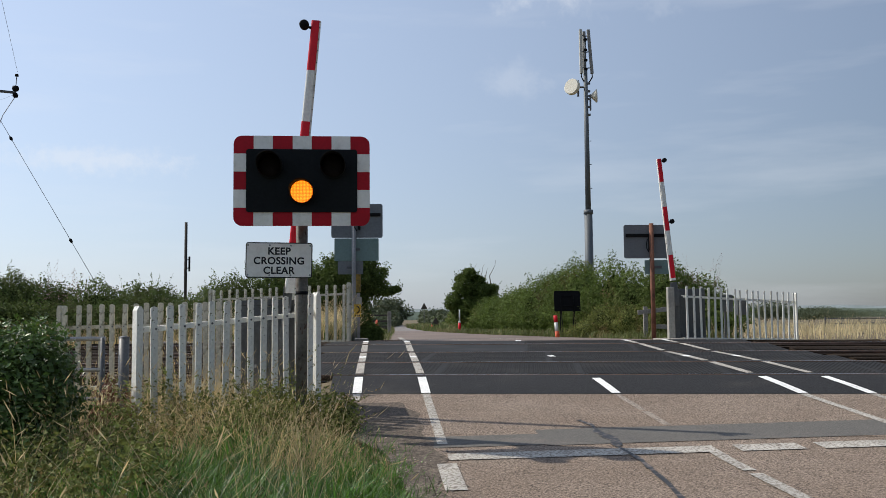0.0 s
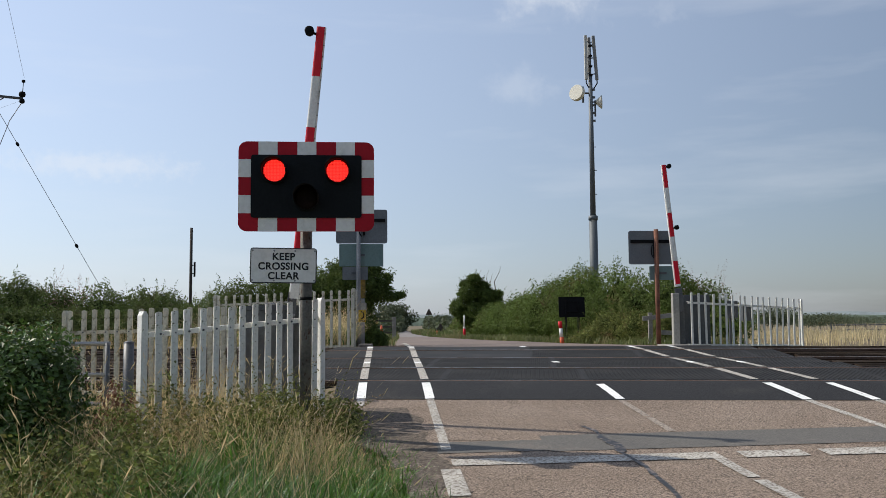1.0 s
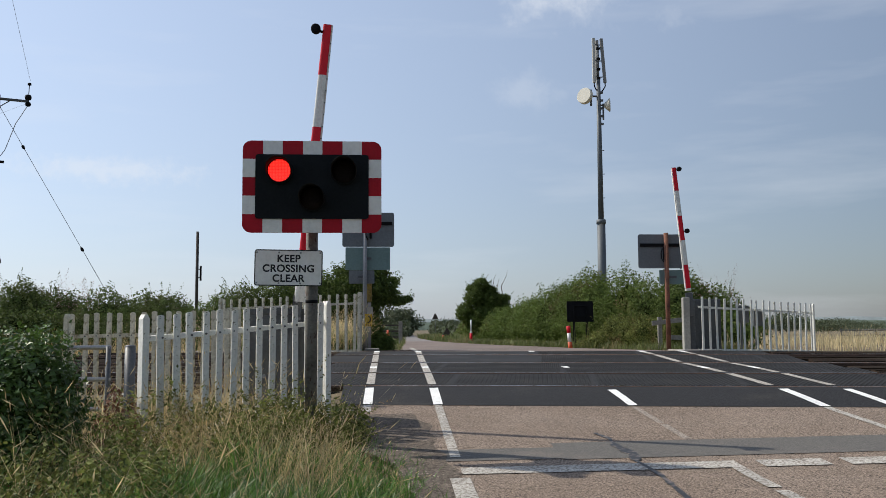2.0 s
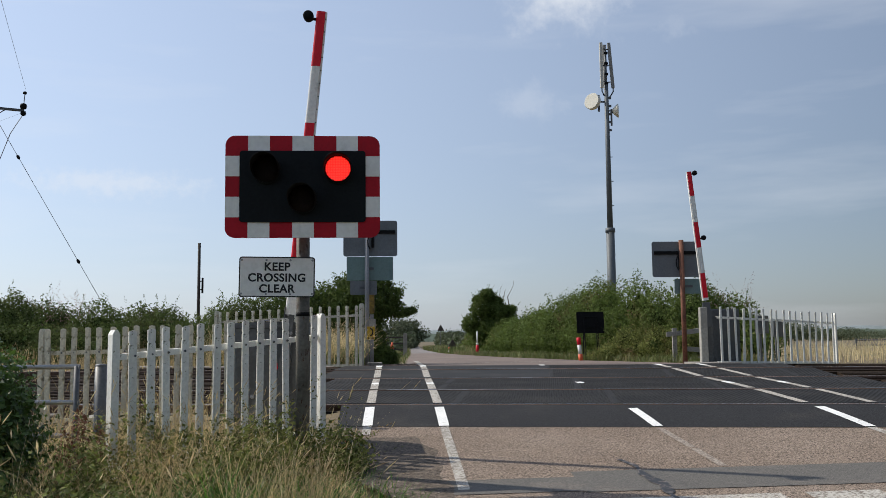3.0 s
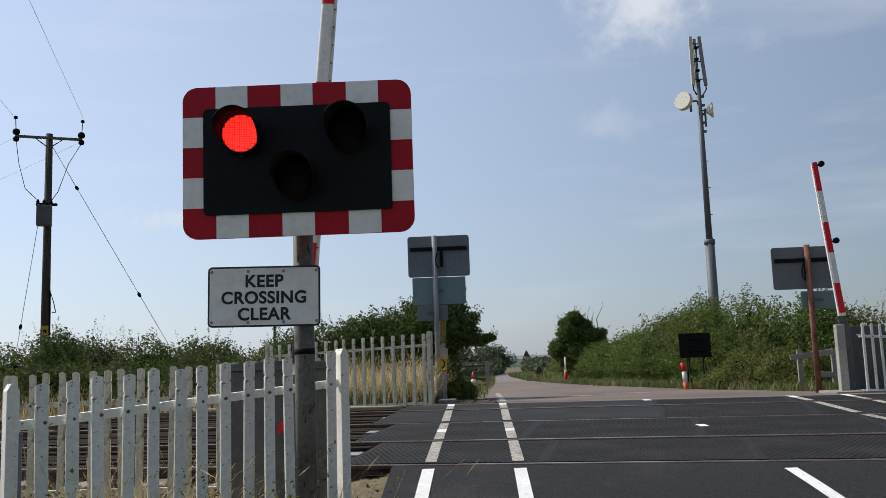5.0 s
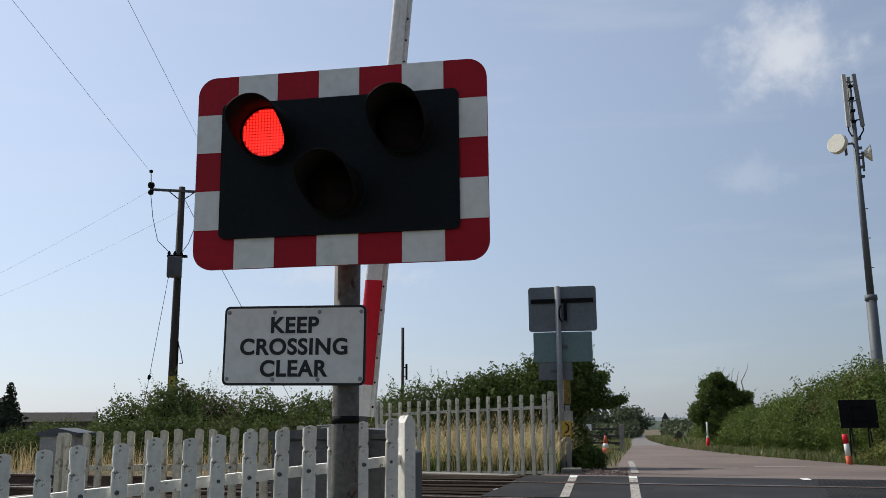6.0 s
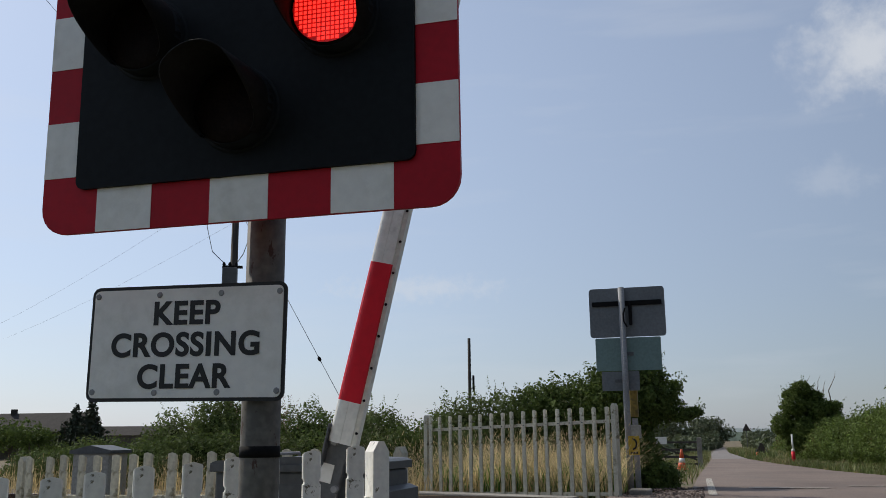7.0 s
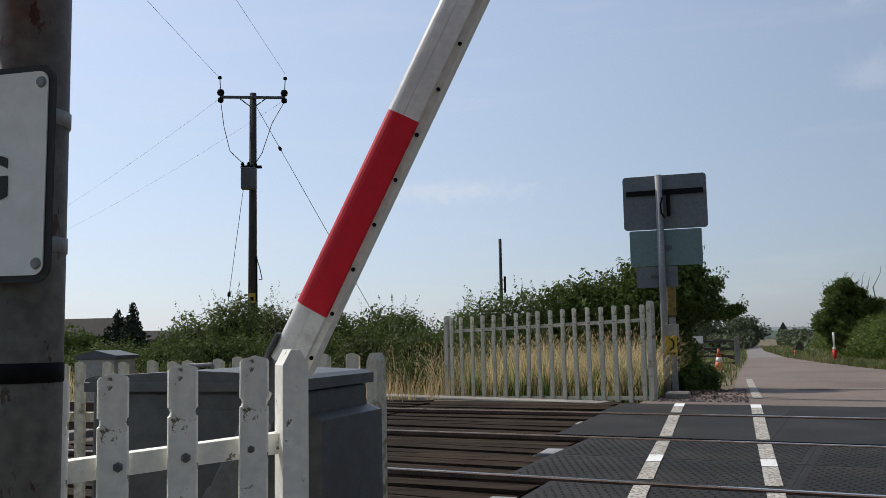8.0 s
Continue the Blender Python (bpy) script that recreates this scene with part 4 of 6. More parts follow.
def boom(e, length, reds, wide, deep, mirror=1, start=0.09):
    """A striped boom along z: a rounded box with a flat riveted strip along one edge."""
    cuts = [start]
    for a, b in reds:
        cuts += [a, b]
    if cuts[-1] < length:
        cuts.append(length)
    cuts[-1] = length

    def slim(z):
        return 1 - 0.17 * z / length

    for i, (a, b) in enumerate(zip(cuts, cuts[1:])):
        if b - a < 0.01:
            continue
        bm = B()

        def ring(z, t):
            w, d = wide * t / 2, deep / 2
            sec = [(-w, d * 0.5), (-w, -d * 0.1)]
            sec += [(-w + 0.62 * w * (1 - math.cos(radians(q))), -d * 0.1 - d * 0.9 * math.sin(radians(q))) for q in (18, 36, 54, 72, 90)]
            if not i % 2:
                sec += [(-w * 0.06, -d), (-w * 0.045, -d * 0.93), (-w * 0.03, -d)]
            sec += [(w * 0.70, -d * 0.98), (w * 0.72, -d * 0.9), (w * 0.72, d), (-w * 0.55, d)]
            return [bm.verts.new((mirror * x, y, z)) for x, y in sec]
        r0, r1 = ring(a, slim(a)), ring(b, slim(b))
        k = len(r0)
        for q in range(k):
            bm.faces.new((r0[q], r0[(q + 1) % k], r1[(q + 1) % k], r1[q]))
        bm.faces.new(r0)
        bm.faces.new(r1[::-1])
        part("boom_section", bm, "boom_red" if i % 2 else "boom_white", e, "red reflective section" if i % 2 else "white section")
    bm = B()
    ends = []
    for z in (start, length):
        w, d = wide * slim(z) / 2, deep / 2
        ends.append([bm.verts.new((mirror * x, y, z)) for x, y in ((w * 0.725, -d * 0.62), (w, -d * 0.55), (w, d * 0.7), (w * 0.725, d * 0.7))])
    for q in range(4):
        bm.faces.new((ends[0][q], ends[0][(q + 1) % 4], ends[1][(q + 1) % 4], ends[1][q]))
    bm.faces.new(ends[0])
    bm.faces.new(ends[1][::-1])
    part("edge_extrusion", bm, "boom_white", e, "pale riveted edge strip")
    riv = mesh_of("rivet", tube(B(), (0, 0, 0), (0, -0.004, 0), 0.006, 0.005, 6), "black_matt")
    z = start + 0.05
    while z < length - 0.05:
        part("rivet", riv, None, e, at=pose(mirror * wide * slim(z) / 2 * 0.87, -deep * 0.30, z))
        z += 0.125


def boom_lamp(e, z, x, side):
    l = part("boom_lamp", lathe(B(), [(0.0001, 0.0), (0.045, 0.0), (0.05, 0.02), (0.05, 0.07), (0.04, 0.085), (0.0001, 0.085)], 16, pose(0, 0, 0, 90, 0, 0)), "black_matt", e, "small black boom lamp", True, pose(x + side * 0.07, 0.02, z))
    part("stem", tube(B(), (0, 0, 0), (-side * 0.07, 0, -0.01), 0.014, 0.014, 8), "black_matt", l)
    return l


def near_barrier():
    m = thing("barrier_machine", "grey steel barrier machine cabinet behind the fence", "barrier machine", pose(-1.305, 9.165, 0.29))
    part("body", box(B(), (-0.03, 0, 0.61), (0.68, 0.43, 1.14), bevel=0.012), "cabinet", m)
    lid = part("lid", prism(B(), [(-0.385, 1.182), (-0.385, 1.212), (-0.36, 1.222), (-0.03, 1.236), (0.30, 1.222), (0.325, 1.212), (0.325, 1.182)], -0.228, 0.228), "cabinet", m, "grey lid, slightly overhanging")
    part("lip", box(B(), (-0.03, -0.2305, 1.192), (0.71, 0.005, 0.028), bevel=0.002), "cabinet", lid)
    part("side_housing", prism(B(), [(0.312, 0.0), (0.312, 1.115), (0.352, 1.10), (0.356, 0.0)], -0.20, 0.225), "cabinet", m, "lower grey side housing")
    part("door", box(B(), (-0.02, -0.2165, 0.62), (0.50, 0.004, 1.02), bevel=0.0015), "cabinet", m, "flush front door panel")
    part("plinth", box(B(), (0, 0, 0.0), (0.70, 0.50, 0.12), bevel=0.01), "concrete", m)
    part("shaft", tube(B(), (0.10, -0.215, 0.886), (0.10, -0.262, 0.886), 0.045, 0.045, 20), "galv_dark", m, "", True)
    part("warning_mark", prism(B(), [(-0.03, 0.76), (0.03, 0.80), (0.02, 0.86), (-0.03, 0.82)], -0.2215, -0.2195), "boom_red", m, "faded red warning mark")
    for x, z in ((-0.20, 0.55), (0.22, 0.45)):
        part("bolt", tube(B(), (x, -0.218, z), (x, -0.232, z), 0.02, 0.02, 12), "galv", m, "", True)
    part("handle", sweep(B(), [(-0.17, -0.06, 1.228), (-0.17, -0.06, 1.245), (-0.07, -0.06, 1.248), (-0.07, -0.06, 1.232)], 0.006), "galv", m)
    b = thing("barrier_boom", "red and white striped barrier boom swinging down from upright", "barrier", pose(*NEAR_PIVOT))
    boom(b, 3.27, ((0.56, 1.105), (1.645, 2.19), (2.735, 3.27)), 0.120, 0.060, start=0.40)
    boom_lamp(b, 3.21, -0.050, -1)
    part("clamp", box(B(), (-0.018, 0.010, 0.20), (0.085, 0.026, 0.52), bevel=0.006), "galv_dark", b, "grey steel arm clamp")
    part("clamp_cheek", box(B(), (-0.060, 0.0, 0.385), (0.008, 0.07, 0.16), bevel=0.003), "galv_dark", b)
    part("maker_plate", box(B(), (-0.036, -0.006, 0.28), (0.05, 0.004, 0.07)), "sign_white", b, "small pale plate")
    part("counterweight_arm", box(B(), (-0.018, 0.010, -0.16), (0.10, 0.024, 0.34), bevel=0.006), "galv_dark", b)
    for x, z in ((-0.03, 0.40), (0.012, 0.23), (-0.03, 0.15)):
        part("bolt", tube(B(), (x, -0.002, z), (x, -0.020, z), 0.015, 0.013, 8), "galv", b)
    return b


def far_barrier():
    m = thing("barrier_machine", "tall grey and cream barrier machine beyond the tracks", "barrier machine", pose(6.31, 18.25, 0.72))
    part("body", box(B(), (0.20, 0.62, 0.60), (0.66, 0.5, 1.10), bevel=0.02), "cabinet", m)
    part("door", box(B(), (-0.33, 0.1, 0.62), (0.14, 0.14, 1.12), bevel=0.015), "cabinet_light", m, "cream painted end casing")
    part("casing", box(B(), (-0.17, 0.30, 0.60), (0.12, 0.3, 1.06), bevel=0.015), "cabinet", m)
    part("plinth", box(B(), (-0.2, 0, 0.02), (0.9, 0.8, 0.14), bevel=0.01), "concrete", m)
    b = thing("barrier_boom", "far red and white striped barrier boom swinging down from upright", "barrier", pose(*FAR_PIVOT))
    boom(b, 2.72, ((0.14, 0.64), (1.16, 1.68), (2.22, 2.72)), 0.125, 0.075, -1)
    boom_lamp(b, 2.68, 0.04, 1)
    boom_lamp(b, 1.35, 0.05, 1)
    part("clamp", box(B(), (0.02, 0.055, -0.2), (0.16, 0.03, 0.5), bevel=0.01), "galv_dark", b, "grey steel arm clamp")
    return b


NEAR_BOOM = near_barrier()
FAR_BOOM = far_barrier()

# Signals that face the other way


def sign_back(name, label, at, boards, post_h, post_mat, post_r):
    e = thing(name, label, "crossing signal", at)
    part("post", tube(B(), (0, 0, -0.1), (0, 0, post_h), post_r, post_r, 16), post_mat, e, "", True)
    for x, z, w, h, mtl, bar in boards:
        b = part("board", prism(B(), rounded(w, h, 0.05 if bar else 0.02), 0.06, 0.075), mtl, e, "plain grey back of a board", False, pose(x, 0, z))
        if bar:
            part("channel", box(B(), (0, 0.045, h * 0.18), (w * 0.92, 0.03, 0.07)), "black_matt", b, "dark mounting channel")
            part("cable_box", box(B(), (0.05, 0.03, -0.02), (0.05, 0.06, 0.36), bevel=0.01), "black_matt", b)
            part("cable", sweep(B(), [(-0.02, -0.05, 0.05), (-0.05, -0.06, -0.05), (-0.045, -0.06, -0.16), (0.0, -0.055, -0.24)], 0.012, 8), "black_matt", b)
        else:
            part("bracket", box(B(), (0, 0.05, 0), (0.16, 0.02, 0.05)), "galv_dark", b)
    return e


sign_back("far_signal", "grey-backed signal boards on a slim galvanised post", pose(-0.79, 19.45, 0.72),
          [(0.07, 2.735, 1.14, 0.76, "sign_back", True), (0.06, 2.095, 0.98, 0.50, "sign_back_green", False), (-0.075, 1.69, 0.56, 0.29, "sign_back", False)], 3.11, "galv", 0.047)
sign_back("far_signal", "grey-backed signal board on a rusty brown post", pose(5.815, 19.04, 0.72),
          [(-0.085, 2.22, 1.05, 0.75, "sign_back", True), (0.15, 1.65, 0.60, 0.31, "sign_back_green", False)], 2.62, "rust_brown", 0.05)

# Phone mast
mast = thing("phone_mast", "slim grey steel phone mast with panel antennas and two dishes", "phone mast", pose(7.61, 32.5, 0.35))
part("base_section", tube(B(), (0, 0, 0), (0, 0, 4.85), 0.17, 0.15, 20), "mast_steel", mast, "", True)
part("upper_section", tube(B(), (0, 0, 4.8), (0, 0, 10.2), 0.105, 0.075, 20), "mast_steel", mast, "", True)
part("joint_collar", tube(B(), (0, 0, 4.72), (0, 0, 4.88), 0.18, 0.17, 20), "mast_steel", mast, "", True)
part("head_pole", tube(B(), (0, 0, 10.1), (0, 0, 11.5), 0.045, 0.045, 12), "mast_steel", mast, "", True)
for x, y, a, mtl in ((-0.17, -0.06, 0, "antenna"), (0.19, -0.03, 4, "antenna_grey"), (0.02, 0.2, 0, "antenna_grey")):
    p = part("antenna", box(B(), (0, 0, 0), (0.115, 0.10, 1.72), bevel=0.02), mtl, mast, "tall pale panel antenna", False, pose(x, y, 10.93, 0, -a, 0))
    for z in (-0.62, 0.0, 0.62):
        part("bracket", tube(B(), (0, 0, z), (-x * 0.95, -y, z), 0.022, 0.022, 6), "galv_dark", p)
    part("cable", sweep(B(), [(0, 0, -0.85), (0, 0.0, -0.98), (-x * 0.5, -y, -1.12), (-x * 0.9, -y, -1.2)], 0.022, 6), "black_matt", p)
for z in (10.25, 10.6, 11.0, 11.4):
    part("pole_clamp", box(B(), (0.01, -0.02, z), (0.13, 0.12, 0.08), bevel=0.01), "black_matt", mast)
d1 = part("dish", lathe(B(), [(0.0001, 0.0), (0.29, 0.0), (0.305, -0.02), (0.305, -0.16), (0.10, -0.24), (0.0001, -0.24)], 32, pose(0, 0, 0, 82, 0, -44)), "dish", mast, "cream drum dish", False, pose(-0.60, -0.15, 9.56))
part("arm", tube(B(), (0.10, 0.10, 0), (0.60, 0.15, 0), 0.035, 0.035, 8), "galv_dark", d1)
part("bracket", box(B(), (0.30, 0.12, -0.06), (0.07, 0.07, 0.62), bevel=0.01), "galv_dark", d1)
d2 = part("dish", lathe(B(), [(0.0001, -0.02), (0.25, 0.0), (0.262, -0.02), (0.06, -0.24), (0.0001, -0.26)], 28, pose(0, 0, 0, 90, 0, 72)), "dish", mast, "small white dish", True, pose(0.42, -0.05, 9.22))
part("arm", tube(B(), (-0.20, 0, 0), (-0.42, 0.05, 0), 0.03, 0.03, 8), "galv_dark", d2)
part("bracket", box(B(), (-0.26, 0.02, -0.25), (0.06, 0.06, 0.62), bevel=0.01), "galv_dark", d2)
for z in (8.5, 8.8, 9.1, 9.4, 9.7):
    part("cable_clamp", box(B(), (0.08, -0.02, z), (0.16, 0.1, 0.07)), "galv_dark", mast)
for z in np.arange(1.2, 8.4, 0.9):
    part("step_bolt", tube(B(), (0.09, 0, z), (0.17, 0, z), 0.014, 0.014, 6), "galv_dark", mast)

# Plants


def leaf_cloud(name, blobs, n, size, material, parent, seed, up=0.15, sprigs=0, sprig_len=0.5, label=""):
    """Many small folded leaves over lumpy ellipsoids (centre, radii), with loose sprigs that break the outline."""
    rng = np.random.default_rng(seed)
    far = np.array([max(1.0, min(3.0, c[1] / 27)) for c, _ in blobs])
    w = np.array([r[0] * r[1] + r[1] * r[2] + r[0] * r[2] for _, r in blobs]) / far ** 1.4
    pick = rng.choice(len(blobs), n, p=w / w.sum())
    c = np.array([b[0] for b in blobs], float)[pick]
    r = np.array([b[1] for b in blobs], float)[pick]
    d = rng.normal(size=(n, 3))
    d /= np.linalg.norm(d, axis=1)[:, None]
    lump = 1 + 0.16 * np.sin(d[:, 0] * 7 + c[:, 0] * 3) * np.cos(d[:, 1] * 6 + c[:, 1]) + 0.10 * np.sin(d[:, 2] * 13 + d[:, 0] * 11 + c[:, 2] * 5)
    depth = 1 - 0.34 * rng.random(n) ** 2 + 0.06 * rng.normal(size=n)
    p = c + d * r * (lump * depth)[:, None]
    normal = d + rng.normal(scale=0.75, size=(n, 3)) + np.array([0, 0, up])
    if sprigs:
        k = 26
        base = rng.integers(0, n, sprigs)
        top = d[base] + np.array([0, 0, 0.9]) + rng.normal(scale=0.25, size=(sprigs, 3))
        top /= np.linalg.norm(top, axis=1)[:, None]
        t = np.linspace(0, 1, k)[None, :, None]
        ln = (sprig_len * (0.35 + 0.9 * rng.random(sprigs)))[:, None, None]
        q = p[base][:, None, :] + top[:, None, :] * t * ln + rng.normal(scale=0.03, size=(sprigs, k, 3)) * (1.25 - t)
        p = np.concatenate([p, q.reshape(-1, 3)])
        normal = np.concatenate([normal, rng.normal(size=(sprigs * k, 3))])
    m = len(p)
    normal /= np.linalg.norm(normal, axis=1)[:, None]
    a = np.cross(normal, rng.normal(size=(m, 3)))
    a /= np.linalg.norm(a, axis=1)[:, None]
    b = np.cross(normal, a)
    s = (size * (0.5 + 1.0 * rng.random(m) ** 1.5))[:, None]
    s[:n] *= (far[pick] ** 0.6)[:, None]
    s[n:] *= 0.6
    tip, tail, l, rr = p + a * s, p - a * s * 0.8, p + b * s * 0.52 + normal * s * 0.15, p - b * s * 0.52 + normal * s * 0.15
    verts = np.stack([tail, l, tip, rr], 1).reshape(-1, 3)
    i = np.arange(m) * 4
    faces = np.stack([i, i + 1, i + 2, i + 3], 1)
    me = bpy.data.meshes.new(name)
    me.from_pydata(verts.tolist(), [], faces.tolist())
    me.materials.append(M[material])
    ob = new(name, me)
    if parent is not None:
        ob.parent = parent
    if label:
        ob["label"] = label
    return ob


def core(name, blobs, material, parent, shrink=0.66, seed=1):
    """Lumpy inner twig and leaf masses, with shade put into their dark colour."""
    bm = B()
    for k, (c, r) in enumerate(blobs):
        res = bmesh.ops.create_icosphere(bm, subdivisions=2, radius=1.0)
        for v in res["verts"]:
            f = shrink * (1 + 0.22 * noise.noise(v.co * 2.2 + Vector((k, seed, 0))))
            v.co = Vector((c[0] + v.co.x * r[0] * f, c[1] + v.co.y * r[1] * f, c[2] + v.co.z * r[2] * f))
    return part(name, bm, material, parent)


def limbs(bm, start, end, r, rng, depth=0):
    start, end = Vector(start), Vector(end)
    mid = (start + end) / 2 + Vector([rng.uniform(-0.08, 0.08) * (end - start).length for _ in range(3)])
    tube(bm, start, mid, r, r * 0.8, 7)
    tube(bm, mid, end, r * 0.8, r * 0.5, 7)
    if depth:
        for _ in range(3):
            d = (end - start) * rng.uniform(0.45, 0.7)
            d = d + Vector([rng.uniform(-0.6, 0.6) * d.length for _ in range(3)])
            limbs(bm, end if rng.random() < 0.6 else mid, (end if rng.random() < 0.6 else mid) + d, r * 0.5, rng, depth - 1)


def blades(name, label, category, spots, height, width, lean, material, seed, heads=0.0, kind="stuff", seg=3):
    """Curved tapering grass blades at spots (x, y, scale); some carry seed heads."""
    rng = np.random.default_rng(seed)
    sp = np.array(spots)
    n = len(sp)
    z = np.array([terrain(x, y) for x, y in sp[:, :2]])
    h = height[0] + (height[1] - height[0]) * rng.random(n)
    h *= sp[:, 2]
    az = rng.random(n) * 2 * np.pi
    bend = lean * (0.3 + 1.1 * rng.random(n))
    dirx, diry = np.cos(az), np.sin(az)
    face = az + np.pi / 2 + rng.normal(scale=0.5, size=n)
    wx, wy = np.cos(face) * width, np.sin(face) * width
    rows = []
    for k in range(seg + 1):
        t = k / seg
        off = bend * h * t ** 2.0
        zz = z - 0.02 + h * (t - 0.25 * bend * t ** 2.5)
        taper = (1 - t) ** 0.7 if k < seg else 0.0
        x, y = sp[:, 0] + dirx * off, sp[:, 1] + diry * off
        if k < seg:
            rows.append(np.stack([x - wx * taper, y - wy * taper, zz], 1))
            rows.append(np.stack([x + wx * taper, y + wy * taper, zz], 1))
        else:
            rows.append(np.stack([x, y, zz], 1))
    per = len(rows)
    verts = np.stack(rows, 1).reshape(-1, 3)
    i = np.arange(n) * per
    faces = []
    for k in range(seg - 1):
        faces += np.stack([i + 2 * k, i + 2 * k + 1, i + 2 * k + 3, i + 2 * k + 2], 1).tolist()
    faces += np.stack([i + per - 3, i + per - 2, i + per - 1], 1).tolist()
    verts = verts.tolist()
    if heads:
        tips = np.array(rows[-1])
        for q in np.nonzero(rng.random(n) < heads)[0]:
            x, y, zt = tips[q]
            dx, dy = dirx[q] * bend[q] * 0.9, diry[q] * bend[q] * 0.9
            ln = h[q] * rng.uniform(0.12, 0.2)
            b0 = len(verts)
            w = 0.0025 + 0.0025 * rng.random()
            up = 0.75 - 0.5 * min(1, bend[q])
            for ux, uy in ((1, 0), (0, 1)):
                verts += [(x, y, zt), (x + dx * ln * 0.5 + ux * w, y + dy * ln * 0.5 + uy * w, zt + ln * 0.5 * up), (x + dx * ln, y + dy * ln, zt + ln * up), (x + dx * ln * 0.5 - ux * w, y + dy * ln * 0.5 - uy * w, zt + ln * 0.5 * up)]
                faces.append((b0, b0 + 1, b0 + 2, b0 + 3))
                b0 += 4
    return tagged(from_arrays(name, verts, faces, material), label, category, kind=kind)


def scatter(n, x0, x1, y0, y1, seed, keep, clump=0.0):
    rng = np.random.default_rng(seed)
    res = []
    while len(res) < n:
        x, y = rng.uniform(x0, x1), rng.uniform(y0, y1)
        k = keep(x, y)
        if k <= 0 or rng.random() > k:
            continue
        f = 1.0 + clump * noise.noise((x * 1.7, y * 1.7, seed))
        res.append((x, y, f))
    return res


def verge_near(x, y):
    """How thickly the near verge is grown: none on the road."""
    d = road_edges(y)[0] - x
    return smooth(d, -0.06, 0.30) if d > -0.15 else 0.0


def low_edge(x, y):
    d = road_edges(y)[0] - x
    return 0.35 + 0.65 * smooth(d, 0.0, 1.1)


def build_verge():
    spots = [(x, y, f * low_edge(x, y)) for x, y, f in scatter(34000, -5.5, 0.45, 0.6, 7.4, 3, lambda x, y: verge_near(x, y) * (0.10 + 0.90 * smooth(x, -2.3, -0.9)) * (1 - 0.7 * smooth(y, 5.4, 7.2)) * (0.25 + 0.9 * smooth(noise.noise((x * 2.2, y * 2.2, 7)), -0.25, 0.3)), 0.7)]
    blades("green_grass", "long green grass leaning over the road edge", "grass", spots, (0.16, 0.50), 0.0058, 0.75, "grass_green", 5)
    spots = [(x, y, f * low_edge(x, y)) for x, y, f in scatter(7600, -6.0, -0.05, 0.8, 8.6, 8, lambda x, y: verge_near(x, y) * (0.10 + 0.90 * smooth(y, 5.2, 6.6)) * (0.25 + 0.75 * smooth(noise.noise((x * 1.9, y * 1.9, 31)), -0.2, 0.25)) * (0.35 + 0.65 * smooth(x, -2.9, -2.2)), 0.6)]
    blades("dry_grass", "tall dry straw-coloured grass with seed heads", "grass", spots, (0.25, 0.78), 0.0024, 0.75, "grass_dry", 9, heads=0.3)
    spots = [(x, y, f) for x, y, f in scatter(480, -4.5, -0.45, 2.5, 7.9, 14, lambda x, y: verge_near(x, y), 0.3)]
    blades("grass_stalks", "long leaning bleached grass stalks", "grass", spots, (0.5, 1.0), 0.0021, 0.60, "grass_pale", 15, heads=0.7)
    rng = random.Random(4)
    weeds = []
    for i in range(300):
        x, y = rng.uniform(-5.0, -0.9), rng.uniform(3.0, 8.0)
        if verge_near(x, y) < 0.9 or (x > -1.4 and y < 6.4):
            continue
        h = rng.uniform(0.12, 0.40)
        z = terrain(x, y)
        weeds.append(((x, y, z + h * 0.7), (rng.uniform(0.10, 0.2), rng.uniform(0.10, 0.2), h)))
    w = leaf_cloud("weeds", weeds, 70000, 0.020, "weed", None, 6, up=0.4, sprigs=300, sprig_len=0.3)
    tagged(w, "tangle of green and brown leafy weeds in the verge", "weeds", kind="stuff")
    dock = [((-2.45 + 0.14 * math.cos(k), 7.25 + 0.1 * math.sin(k), 0.45 + 0.10 * (k % 3)), (0.05, 0.05, 0.22)) for k in range(6)]
    tagged(leaf_cloud("dock_plant", dock, 900, 0.018, "rust_brown", None, 16, sprigs=14, sprig_len=0.2), "dried reddish-brown dock plant by the fence post", "plant")
    tufts = []
    for k, y in enumerate(np.arange(3.0, 9.6, 0.28)):
        x = road_edges(y)[0] - 0.02 + 0.10 * math.sin(k * 2.3)
        for q in range(60):
            tufts.append((x + rng.gauss(0, 0.06), y + rng.gauss(0, 0.07), rng.uniform(0.6, 1.2)))
    blades("edge_tufts", "scruffy grass tufts creeping onto the asphalt", "grass", tufts, (0.08, 0.28), 0.0035, 0.8, "grass_green", 21)
    shade = [((-0.75, 8.05, 0.42), (0.35, 0.40, 0.24)), ((-1.2, 7.75, 0.45), (0.4, 0.3, 0.26)), ((-0.62, 7.75, 0.36), (0.2, 0.3, 0.16)), ((-1.7, 7.4, 0.42), (0.4, 0.3, 0.28))]
    tagged(leaf_cloud("bramble_tangle", shade, 9000, 0.020, "weed", None, 23, sprigs=60, sprig_len=0.35), "low bramble tangle round the signal post", "bramble")
    # the verges run on along the approach
    spots = scatter(7000, -9.0, 0.45, -9.0, 2.5, 41, lambda x, y: verge_near(x, y) * (1.0 if y < 0.9 or x < -4.5 else 0.15), 0.6)
    spots += scatter(2600, -9.5, -4.8, 1.0, 8.0, 42, lambda x, y: 1.0, 0.6)
    spots += scatter(5200, 6.2, 9.5, -9.0, 8.8, 43, lambda x, y: smooth(x - road_edges(y)[1], 0.0, 0.4), 0.6)
